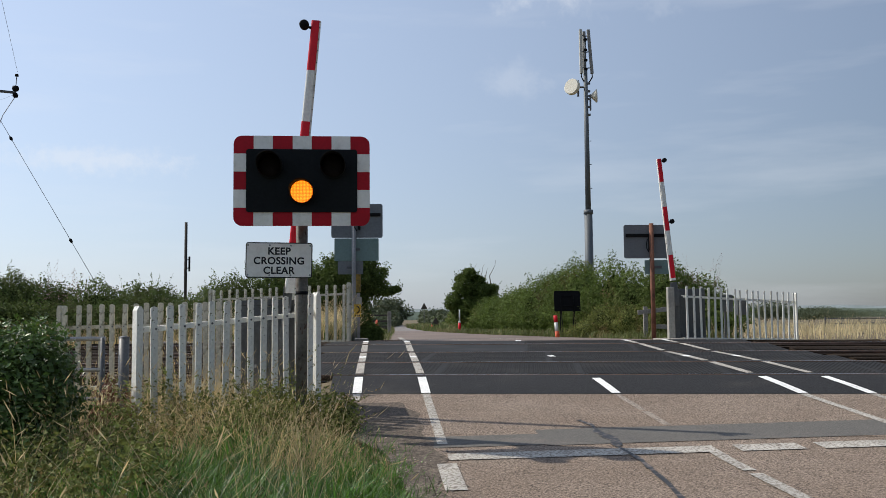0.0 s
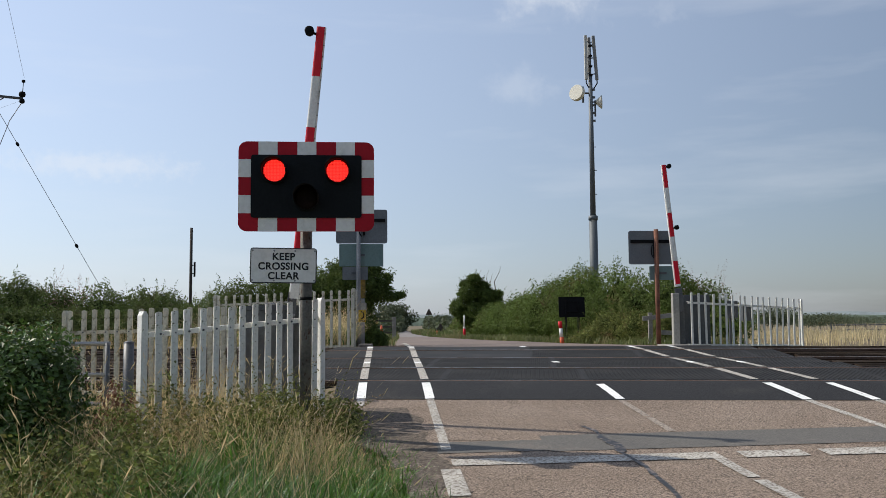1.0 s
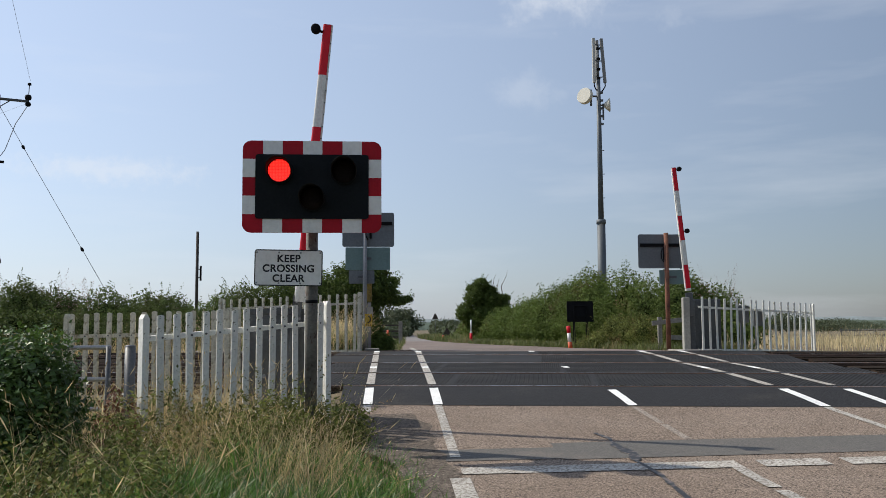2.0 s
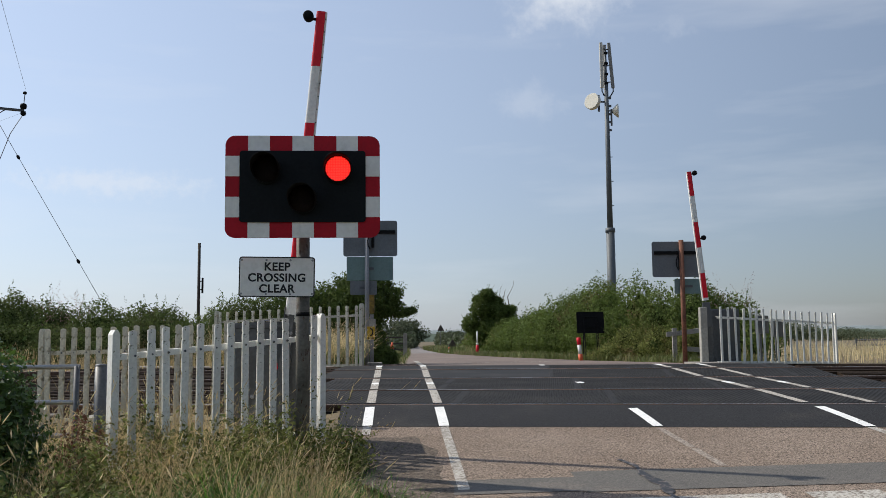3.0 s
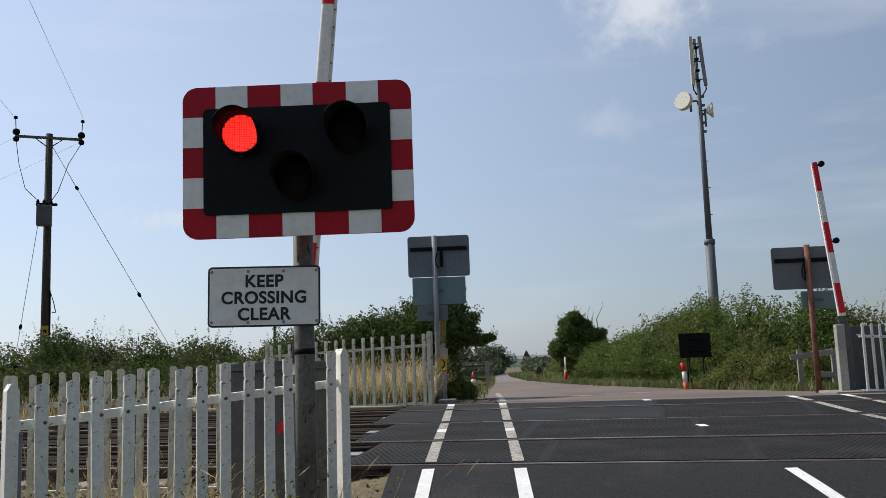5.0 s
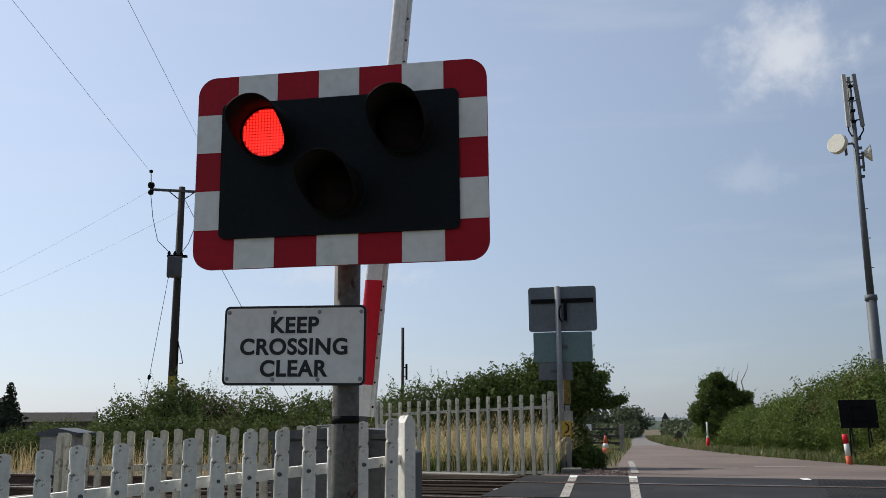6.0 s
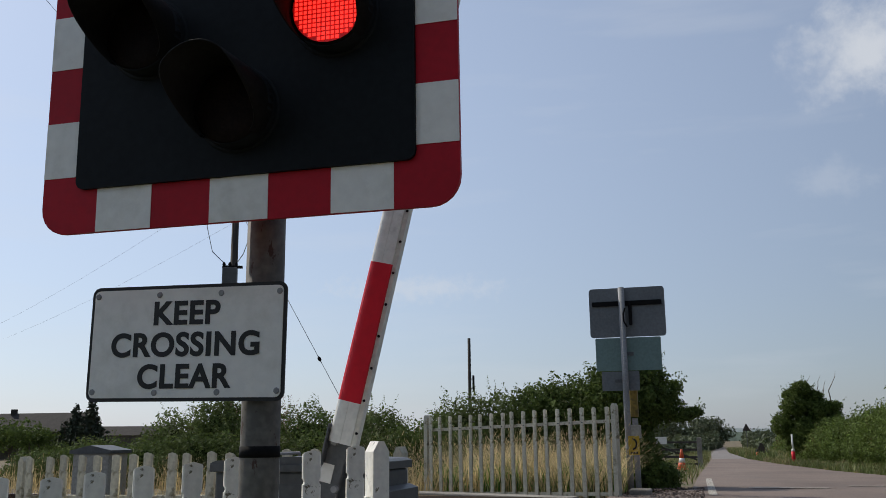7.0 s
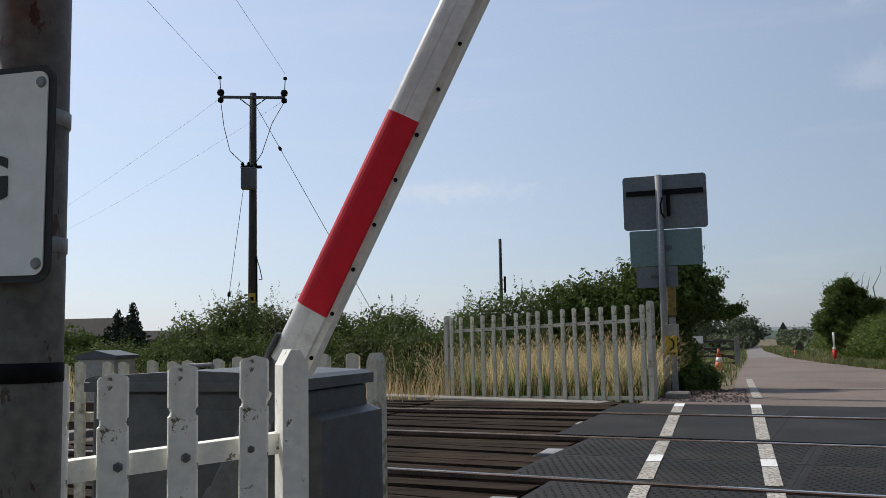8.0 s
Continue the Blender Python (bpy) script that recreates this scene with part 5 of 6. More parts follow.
    blades("verge_grass", "rough green and straw grass along the approach", "grass", spots, (0.14, 0.40), 0.006, 0.70, "grass_green", 44)
    spots = scatter(2600, -9.5, -2.0, -9.0, 2.0, 45, lambda x, y: 1.0, 0.6) + scatter(1800, 6.4, 9.5, -9.0, 8.8, 46, lambda x, y: smooth(x - road_edges(y)[1], 0.1, 0.6), 0.6)
    blades("verge_straw", "dry straw grass along the approach", "grass", spots, (0.25, 0.6), 0.003, 0.75, "grass_dry", 47, heads=0.3)
    # beyond the near fence, up to the ballast
    spots = [(x, y, f) for x, y, f in scatter(3600, -7.5, -1.0, 8.4, 10.3, 31, lambda x, y: 0.0 if -1.75 < x < -0.85 and 8.8 < y < 9.5 else 1.0, 0.4)]
    blades("trackside_grass", "sparse dry grass between the fences", "grass", spots, (0.12, 0.40), 0.004, 0.5, "grass_dry", 32, heads=0.2)


def build_bush():
    e = thing("ivy_bush", "dense dark green ivy mound swallowing a gate post", "bush", pose(0, 0, 0))
    blobs = [((-3.05, 6.45, 0.66), (0.58, 0.60, 0.68)), ((-2.80, 6.35, 0.82), (0.36, 0.40, 0.46)), ((-3.7, 6.6, 0.58), (0.70, 0.7, 0.66)), ((-4.6, 6.8, 0.45), (0.8, 0.7, 0.60)), ((-2.70, 6.15, 0.42), (0.28, 0.35, 0.42))]
    core("shaded_inner_mass", blobs, "thicket", e, 0.76)
    leaf_cloud("leaves", blobs, 56000, 0.023, "leaf_ivy", e, 40, up=0.5, sprigs=40, sprig_len=0.22)
    part("stem", tube(B(), (-3.0, 6.5, 0.0), (-3.0, 6.5, 0.7), 0.05, 0.03, 8), "bark", e)


def hedge(name, label, line, n, size, material, seed, sprigs, wide=0.9, sprig_len=0.6, step=0.75):
    """A hedge of uneven lumps along a line of (x, y, top height over ground)."""
    rng = random.Random(seed)
    e = thing(name, label, "hedge")
    blobs = []
    for (xa, ya, ha), (xb, yb, hb) in zip(line, line[1:]):
        k = max(1, round(math.hypot(xb - xa, yb - ya) / step))
        for i in range(k):
            t = i / k
            x, y, h = xa + (xb - xa) * t, ya + (yb - ya) * t, ha + (hb - ha) * t
            for q in range(2):
                hh = h * rng.uniform(0.80, 1.02) * (1 if q else 0.62)
                px, py = x + rng.uniform(-0.35, 0.35) * wide, y + rng.uniform(-0.35, 0.35) * wide
                r = wide * rng.uniform(0.55, 0.85) * (1 if q else 1.15)
                z = terrain(px, py)
                blobs.append(((px, py, z + hh * 0.48), (r, r, hh * 0.52)))
    tagged(core("shaded_inner_mass", blobs, "thicket", e, 0.60, seed), kind="stuff")
    leaf_cloud("leaves", blobs, n, size, material, e, seed, sprigs=sprigs, sprig_len=sprig_len)
    return e


def tree(name, label, at, height, crown, n, size, material, seed, trunk_r=0.12, dead=0):
    """A tapered trunk with limbs and a crown of leaf clumps; crown: (dx, dy, z, rx, ry, rz) lumps."""
    rng = random.Random(seed)
    x, y = at
    z = terrain(x, y)
    e = thing(name, label, "tree", pose(x, y, z))
    bm = B()
    top = Vector((0.05, 0, height * 0.55))
    tube(bm, (0, 0, -0.1), top, trunk_r, trunk_r * 0.6, 10)
    for dx, dy, cz, rx, ry, rz in crown:
        limbs(bm, top * rng.uniform(0.5, 1.0), (dx, dy, cz), trunk_r * 0.4, rng, 0)
    part("trunk", bm, "bark", e)
    blobs = [((dx, dy, cz), (rx, ry, rz)) for dx, dy, cz, rx, ry, rz in crown]
    leaf_cloud("crown", blobs, n, size, material, e, seed, sprigs=max(4, n // 160), sprig_len=0.35 * height / 4)
    if dead:
        for k in range(dead):
            bm = B()
            a = Vector((0.15 + 0.28 * k, 0.1 * k, height * 0.72))
            pts = [a]
            for q in range(5):
                pts.append(pts[-1] + Vector((rng.uniform(-0.12, 0.16), 0, height * rng.uniform(0.05, 0.085))))
            for q, (u, v) in enumerate(zip(pts, pts[1:])):
                tube(bm, u, v, 0.030 - 0.005 * q, 0.025 - 0.005 * q, 6)
            part("dead_branch", bm, "dead_wood", e, "bare dead branch")
    return e


build_verge()
build_bush()
hedge("hedgerow", "uneven green roadside hedge with brambles and tall shoots",
      [(8.4, 22.8, 1.95), (7.4, 23.8, 2.25), (6.5, 25.8, 2.4), (6.2, 28.5, 2.5), (6.0, 32, 2.15), (5.6, 38, 1.9), (5.6, 46, 1.75), (5.8, 58, 1.7), (6.8, 80, 1.8)], 420000, 0.038, "leaf_hedge", 51, 900, 1.15, 0.40, 0.9)
hedge("bramble_bank", "long bank of brambles and tall weeds beyond the railway",
      [(-2.0, 22.0, 1.75), (-3.4, 22.2, 1.75), (-4.6, 22.2, 1.5), (-6.0, 22.4, 1.55), (-7.4, 22.8, 1.75), (-9.2, 23.2, 1.95), (-10.4, 23.4, 1.7), (-11.2, 23.6, 1.0), (-11.9, 23.8, 0.6)], 200000, 0.034, "leaf_bramble", 52, 800, 1.0, 0.42, 0.7)
hedge("bramble_bank", "low brambles trailing along the far side of the track",
      [(-3.7, 20.9, 1.05), (-5.0, 20.9, 1.15), (-6.5, 20.9, 1.2), (-9.0, 21.2, 1.2), (-12.0, 21.8, 1.0), (-15, 23.5, 0.8)], 110000, 0.033, "leaf_bramble", 53, 250, 0.8, 0.3, 0.7)
hedge("weed_bank", "rank weeds and seeding grasses before the hedge", [(5.35, 24.4, 0.5), (5.75, 23.9, 0.85), (6.3, 22.9, 0.95), (6.9, 22.2, 0.85), (7.6, 21.6, 0.6)], 38000, 0.026, "weed", 56, 420, 0.55, 0.45, 0.45)
tree("elder_tree", "bushy dark green tree hanging over the road beyond the fence", (-0.95, 21.9), 2.4,
     [(-0.1, 0, 1.5, 0.65, 0.7, 0.7), (0.35, -0.1, 1.50, 0.42, 0.45, 0.42), (0.66, 0, 1.38, 0.30, 0.3, 0.22), (0.92, 0, 1.25, 0.18, 0.2, 0.10), (-0.4, 0.1, 1.3, 0.6, 0.6, 0.8), (-0.05, 0, 0.75, 0.5, 0.55, 0.55), (0.0, -0.3, 0.35, 0.50, 0.55, 0.40), (-0.1, -0.4, 0.5, 0.6, 0.5, 0.5), (-1.1, 0.3, 1.2, 0.7, 0.6, 0.75), (0.15, 0, 2.0, 0.4, 0.4, 0.32), (0.42, 0, 1.95, 0.26, 0.26, 0.22), (1.12, 0.1, 1.32, 0.16, 0.2, 0.09), (0.75, 0.3, 1.75, 0.2, 0.2, 0.16), (0.38, -0.3, 0.22, 0.36, 0.5, 0.32), (0.50, 0.3, 0.2, 0.3, 0.5, 0.26), (-1.6, 0.3, 1.45, 0.5, 0.5, 0.42)], 62000, 0.036, "leaf_tree", 61, 0.08)
tree("hedgerow_tree", "rounded green tree in the hedge with dead branches on top", (4.62, 46), 3.4,
     [(-0.45, 0, 2.35, 0.55, 0.6, 0.5), (0.40, 0, 2.2, 0.6, 0.6, 0.45), (-0.15, 0, 3.05, 0.38, 0.45, 0.34), (-0.62, 0.2, 2.85, 0.28, 0.3, 0.22), (-1.0, 0, 1.6, 0.42, 0.5, 0.5), (0.95, 0, 1.6, 0.5, 0.6, 0.55), (1.05, -0.1, 2.3, 0.30, 0.3, 0.24), (0, 0, 1.2, 1.0, 0.9, 0.75), (0.3, 0.1, 2.75, 0.35, 0.35, 0.26)], 52000, 0.044, "leaf_hedge", 62, 0.14, 4)
# tall pale grass behind the far fence and in the field
spots = [(x, y, f) for x, y, f in scatter(5600, -5.2, -0.9, 18.3, 21.0, 71, lambda x, y: 1.0 if y > 19.62 - 0.47 * (x + 3.75) else 0.0, 0.35)]
blades("pale_grass", "thick pale dry grass behind the far fence", "grass", spots, (0.40, 1.0), 0.006, 0.55, "grass_pale", 72, heads=0.5)
spots = [(x, y, f) for x, y, f in scatter(2600, -14, -3.6, 17.6, 20.6, 73, lambda x, y: 1.0, 0.4)]
blades("trackside_grass", "dry grass along the far side of the track", "grass", spots, (0.2, 0.6), 0.006, 0.4, "grass_dry", 74, heads=0.3)
spots = [(x, y, f) for x, y, f in scatter(9000, 6.9, 34, 19.0, 42, 75, lambda x, y: 1.0 if y > 18.2 + 0.67 * (x - 5.95) + 0.5 or x > 9.8 else 0.0, 0.35)]
blades("field_grass", "tall bleached grass of the field beside the railway", "grass", spots, (0.25, 0.62), 0.010, 0.35, "grass_pale", 76, heads=0.3)
spots = [(x, y, f) for x, y, f in scatter(21000, 2.6, 8.0, 19.6, 60, 77, lambda x, y: 1.0 if road_edges(y)[1] - 0.05 < x < road_edges(y)[1] + 2.3 else 0.0, 0.4)]
blades("verge_grass", "short green verge grass along the lane", "grass", spots, (0.10, 0.34), 0.015, 0.5, "grass_verge", 78)
spots = [(x, y, f) for x, y, f in scatter(3500, -3.0, 4.5, 24, 110, 79, lambda x, y: 1.0 if road_edges(y)[0] - 2.2 < x < road_edges(y)[0] - 0.05 else 0.0, 0.4)]
blades("verge_grass", "rough grass on the lane's other verge", "grass", spots, (0.12, 0.45), 0.012, 0.5, "grass_verge", 80)
spots = [(x, y, f) for x, y, f in scatter(7000, 2.6, 9.5, 52, 120, 81, lambda x, y: 1.0 if road_edges(y)[1] + 0.0 < x < road_edges(y)[1] + 2.2 else 0.0, 0.4)]
blades("pale_grass", "rough fading grass along the lane in the distance", "grass", spots, (0.3, 0.7), 0.028, 0.5, "grass_verge", 82)
stalks = [((-8.1, 22.0, 2.1), (0.5, 0.3, 0.42)), ((-7.6, 22.1, 1.95), (0.35, 0.3, 0.35))]
tagged(leaf_cloud("dried_umbels", stalks, 260, 0.022, "stalk_pink", None, 85, sprigs=22, sprig_len=0.35), "pinkish dried flower heads above the brambles", "wildflower")
stalks = [((8.3, 22.6, 2.05), (0.6, 0.3, 0.40))]
tagged(leaf_cloud("dried_umbels", stalks, 160, 0.020, "stalk_pink", None, 86, sprigs=26, sprig_len=0.5), "dried pinkish weed heads at the hedge's end", "wildflower")
spots = [(x, y, f) for x, y, f in scatter(5200, -5.2, -0.9, 18.3, 21.0, 87, lambda x, y: 1.0 if y > 19.62 - 0.47 * (x + 3.75) else 0.0, 0.35)]
blades("green_grass", "green grass mixed into the dry growth by the far fence", "grass", spots, (0.2, 0.7), 0.008, 0.45, "grass_green", 88)
# the haze on these hedges is only their greyed leaf colour
hedge("lane_hedge", "low hazy hedge along the lane in the distance", [(-3.6, 72, 1.0), (-1.6, 100, 1.7), (1.5, 160, 3.0), (4.5, 240, 4.5)], 9000, 0.16, "leaf_far_haze", 54, 0, 1.6, 0.6, 2.6)
hedge("lane_hedge", "low hazy hedge along the lane in the distance", [(7.0, 84, 1.8), (8.6, 130, 2.4), (10.5, 190, 3.2), (12.5, 260, 4.5)], 9000, 0.16, "leaf_far_haze", 55, 0, 1.6, 0.6, 2.6)

# Poles, wires and roadside things


def wire(name, label, a, b, sag, r, parent=None, n=24):
    a, b = Vector(a), Vector(b)
    pts = [a.lerp(b, i / n) - Vector((0, 0, sag * 4 * (i / n) * (1 - i / n))) for i in range(n + 1)]
    bm = B()
    sweep(bm, pts, r, 5)
    ob = part(name, bm, "wire", parent)
    return tagged(ob, label, "" if parent else "wire")


def utility_pole():
    px, py = -13.80, 31.0
    z0 = terrain(px, py)
    e = thing("utility_pole", "dark wooden utility pole with crossarm, insulators and a transformer", "utility pole", pose(px, py, z0, 0, 0, 24))
    top = 9.37 - z0
    part("pole", tube(B(), (0, 0, -0.2), (0, 0, top), 0.15, 0.105, 16), "pole_wood", e, "", True)
    arm = part("crossarm", box(B(), (0, -0.12, top - 0.16), (2.0, 0.09, 0.08), bevel=0.01), "galv_dark", e)
    for s in (-1, 1):
        tube_bm = tube(B(), (s * 0.42, -0.12, top - 0.18), (0.0, -0.1, top - 0.5), 0.018, 0.018, 6)
        part("brace", tube_bm, "galv_dark", e)
        for z, r in ((top - 0.02, 0.115), (top - 0.26, 0.095)):
            part("insulator", lathe(B(), [(0.0001, -r), (r * 0.8, -r * 0.7), (r, 0), (r * 0.8, r * 0.7), (0.0001, r)], 14), "black_matt", e, "dark round insulator", True, pose(s * 0.97, -0.14, z))
        part("pin", tube(B(), (s * 0.97, -0.12, top - 0.1), (s * 1.0, -0.12, top + 0.42), 0.014, 0.014, 6), "galv_dark", e)
        part("pin_cap", lathe(B(), [(0.0001, 0), (0.06, 0.02), (0.06, 0.09), (0.0001, 0.12)], 10), "black_matt", e, "", True, pose(s * 1.0, -0.12, top + 0.40))
    tz = 6.62 - z0
    t = part("transformer", box(B(), (-0.09, -0.28, tz), (0.46, 0.36, 0.66), bevel=0.03), "galv_dark", e, "grey transformer box")
    for x in (-0.26, -0.08, 0.12):
        part("bushing", lathe(B(), [(0.05, 0.33), (0.07, 0.38), (0.04, 0.42), (0.06, 0.46), (0.02, 0.54)], 10), "black_matt", t, "", True, pose(x - 0.02, -0.30, tz - 0.02))
    part("fuse_bracket", box(B(), (0.0, -0.2, tz + 0.38), (0.58, 0.2, 0.06)), "black_matt", e)
    part("cable", sweep(B(), [(-0.97, -0.14, top - 0.30), (-0.86, -0.2, top - 1.1), (-0.66, -0.3, top - 1.9), (-0.30, -0.32, tz + 0.5)], 0.012, 6), "wire", e)
    part("cable", sweep(B(), [(0.97, -0.14, top - 0.30), (0.60, -0.2, top - 1.0), (0.3, -0.25, tz + 0.8), (0.12, -0.3, tz + 0.5)], 0.012, 6), "wire", e)
    part("conduit", tube(B(), (0.14, -0.06, 0.6), (0.12, -0.06, 3.9), 0.03, 0.03, 8), "black_matt", e)
    part("conduit_loop", sweep(B(), [(0.12, -0.1, 3.9), (0.24, -0.15, 3.5), (0.30, -0.15, 3.2), (0.2, -0.12, 3.2)], 0.015, 6), "black_matt", e)
    part("warning_plate", box(B(), (0.0, -0.15, 2.42 - z0 + 0.55), (0.2, 0.02, 0.30)), "yellow", e, "yellow warning plate")
    for bz in (2.36,):
        part("plate_mark", box(B(), (0.0, -0.165, bz - z0 + 0.58), (0.10, 0.006, 0.11)), "black_matt", e, "illegible black mark")
    # stays with their insulators
    def local(x, y, z):
        return pose(px, py, z0, 0, 0, 24).inverted() @ Vector((x, y, z))

    bulb = mesh_of("stay_insulator", lathe(B(), [(0.015, -0.09), (0.05, -0.04), (0.05, 0.04), (0.015, 0.09)], 10), "black_matt")
    for a, b, beads in (((px + 0.08, py, 9.0), (-9.45, py, 1.75), (0.202, 0.69)), ((px - 0.22, py - 0.2, 6.3), (-14.72, py - 0.2, 1.6), (0.68,))):
        a, b = local(*a), local(*b)
        wire("stay_wire", "", a, b, 0.0, 0.009, e)
        for t in beads:
            part("stay_insulator", bulb, None, e, at=Matrix.Translation(a.lerp(b, t)) @ (b - a).to_track_quat("Z", "Y").to_matrix().to_4x4())
    # line wires towards the next pole, and faint ones away across the field
    for s, slope in ((-1, (0.2766, 0.0219)), (1, (0.35, -0.0734))):
        start = Vector((px + s * 1.02, py + s * 0.30 - 0.1, 9.93))
        wire("line_wire", "thin overhead line running on from the pole", start, start + Vector((slope[0] * 55, -55, slope[1] * 55)), 0.0, 0.0045, None, 12)
        wire("line_wire", "thin overhead line crossing the field", (px + s * 0.95, py + s * 0.40, 9.2), (px - 48 + s, py + 30, 7.0), 1.2, 0.003, None, 30)


utility_pole()
z0 = terrain(-11.88, 54.5)
pole = thing("telegraph_pole", "slim dark pole with a small box on its side", "pole", pose(-11.88, 54.5, z0))
part("pole", tube(B(), (0, 0, -0.2), (0, 0, 7.08 - z0), 0.10, 0.085, 12), "pole_wood", pole, "", True)
part("side_box", box(B(), (0.22, 0, 4.55 - z0), (0.10, 0.12, 0.9), bevel=0.01), "black_matt", pole)
for z in (4.3, 4.8):
    part("bracket", box(B(), (0.12, 0, z - z0), (0.2, 0.05, 0.05)), "black_matt", pole)


def marker_post(at, h, label, bands):
    x, y = at
    e = thing("marker_post", label, "marker post", pose(x, y, terrain(x, y)), group="marker posts")
    z = -0.05
    for top, mtl, r in bands:
        part("band", tube(B(), (0, 0, z), (0, 0, top), r, r, 12), mtl, e, "", True)
        z = top
    return e


marker_post((4.70, 24.2), 0.55, "leaning red and white plastic marker post by the hedge", [(0.22, "cone_orange", 0.06), (0.47, "sign_white", 0.052), (0.66, "boom_red", 0.055)]).rotation_euler = (0, radians(-5), 0)
marker_post((3.66, 43.0), 1.1, "slim marker post with a red band and white top", [(0.10, "sign_white", 0.06), (0.52, "boom_red", 0.07), (0.60, "sign_white", 0.06), (1.16, "sign_white", 0.035)])
marker_post((3.10, 56.0), 0.5, "small pale marker post on the verge", [(0.25, "sign_white", 0.06), (0.45, "cone_orange", 0.06)])

# the back of a temporary board on its frame
fb = thing("temporary_sign", "black back of a temporary road sign on a steel frame", "road sign", pose(5.235, 25.4, terrain(5.235, 25.4)))
part("board", prism(B(), rounded(0.77, 0.60, 0.02), -0.01, 0.01), "black_matt", fb, "", False, pose(0, 0, 1.09, -8, 0, 0))
for x in (-0.20, 0.20):
    part("leg", tube(B(), (x, -0.28, 0), (x * 0.9, 0.02, 1.25), 0.016, 0.016, 8), "black_matt", fb)
    part("leg", tube(B(), (x, 0.10, 0), (x * 0.9, 0.03, 1.25), 0.016, 0.016, 8), "black_matt", fb)
part("crossbar", tube(B(), (-0.2, -0.05, 0.95), (0.2, -0.05, 0.95), 0.014, 0.014, 8), "black_matt", fb)
part("crossbar", tube(B(), (-0.18, 0.0, 1.25), (0.18, 0.0, 1.25), 0.014, 0.014, 8), "black_matt", fb)


def triangle_sign(at, z, size, legs, label):
    x, y = at
    g = terrain(x, y)
    e = thing("triangular_sign", label, "road sign", pose(x, y, g))
    h = size * 0.87
    part("plate", prism(B(), [(-size / 2, z), (size / 2, z), (size * 0.06, z + h), (-size * 0.06, z + h)], -0.015, 0.015), "board_dark", e)
    for s in legs:
        part("leg", tube(B(), (s, 0.03, -0.1), (s * 0.6, 0.03, z + h * 0.5), 0.025, 0.025, 8), "galv_dark", e)


triangle_sign((3.45, 58.0), 0.26, 0.72, (-0.42, 0.42), "dark back of a low triangular road sign")
triangle_sign((4.4, 92.0), 2.05, 0.70, (0.0,), "dark triangular warning sign on a pole beside the lane")

# gate and cone beyond the crossing
gate = thing("field_gate", "weathered timber field gate on a stout post", "gate", pose(0.22, 39.8, terrain(0.22, 39.8)))
part("post", box(B(), (0, 0, 0.5), (0.17, 0.17, 1.1), bevel=0.01), "weathered_board", gate)
part("post", box(B(), (-3.1, 1.0, 0.45), (0.15, 0.15, 1.0), bevel=0.01), "weathered_board", gate)
for z in (0.12, 0.36, 0.62, 0.88):
    part("bar", box(B(), (-1.55, 0, 0), (3.1, 0.03, 0.07)), "pole_wood", gate, "", False, pose(0, 0, z, 0, 0, -18))
part("diagonal", box(B(), (-1.0, 0.03, 0.45), (1.9, 0.025, 0.06), Matrix.Translation((-0.6, 0.2, 0.5)) @ Matrix.Rotation(0.35, 4, "Y") @ Matrix.Translation((0.6, -0.2, -0.5))), "pole_wood", gate)
part("notice", box(B(), (-1.35, 0.35, 0.95), (0.42, 0.02, 0.26)), "sign_white", gate, "small white notice")
cone = thing("traffic_cone", "orange and white traffic cone standing by the gate", "traffic cone", pose(-0.33, 35.0, terrain(-0.33, 35.0) + 0.02))
part("base", box(B(), (0, 0, 0.02), (0.36, 0.36, 0.05), bevel=0.01), "cone_orange", cone)
for a, b, ra, rb, mtl in ((0.04, 0.22, 0.14, 0.105, "cone_orange"), (0.22, 0.36, 0.105, 0.075, "sign_white"), (0.36, 0.62, 0.075, 0.03, "cone_orange")):
    part("cone_band", tube(B(), (0, 0, a), (0, 0, b), ra, rb, 16), mtl, cone, "", True)

# phone sign and telephone box by the far signal
ps = thing("phone_sign", "yellow emergency telephone sign with a black handset", "sign", pose(-0.705, 19.30, 1.46))
part("plate", prism(B(), rounded(0.16, 0.27, 0.012), -0.004, 0.004), "yellow", ps)
part("handset", sweep(B(), [(-0.02, -0.008, 0.10), (0.028, -0.008, 0.07), (0.038, -0.008, 0.025), (0.028, -0.008, -0.03), (-0.02, -0.008, -0.06)], 0.012, 8), "text_black", ps, "black handset symbol")
for x in (-0.04, 0.0, 0.04):
    part("bar", box(B(), (x, -0.006, -0.105), (0.028, 0.003, 0.028)), "text_black", ps, "illegible black mark")
part("bracket", tube(B(), (-0.08, 0.06, -0.05), (-0.08, 0.06, 0.05), 0.05, 0.05, 12), "galv", ps)
tb = thing("telephone_box", "weathered yellow telephone housing on a post", "telephone", pose(-0.70, 19.75, terrain(-0.70, 19.75)))
part("housing", box(B(), (0, 0, 1.38), (0.11, 0.2, 0.42), bevel=0.015), "old_yellow", tb)
part("post", box(B(), (0, 0.02, 0.55), (0.08, 0.08, 1.2)), "galv", tb)
part("lower_box", box(B(), (0, 0, 0.95), (0.16, 0.14, 0.2), bevel=0.01), "cabinet_light", tb)
kb = thing("concrete_block", "pale concrete block at the fence's foot", "block", pose(-0.62, 18.9, terrain(-0.62, 18.9)))
part("block", box(B(), (0, 0, 0.05), (0.30, 0.45, 0.16), bevel=0.02), "concrete", kb)

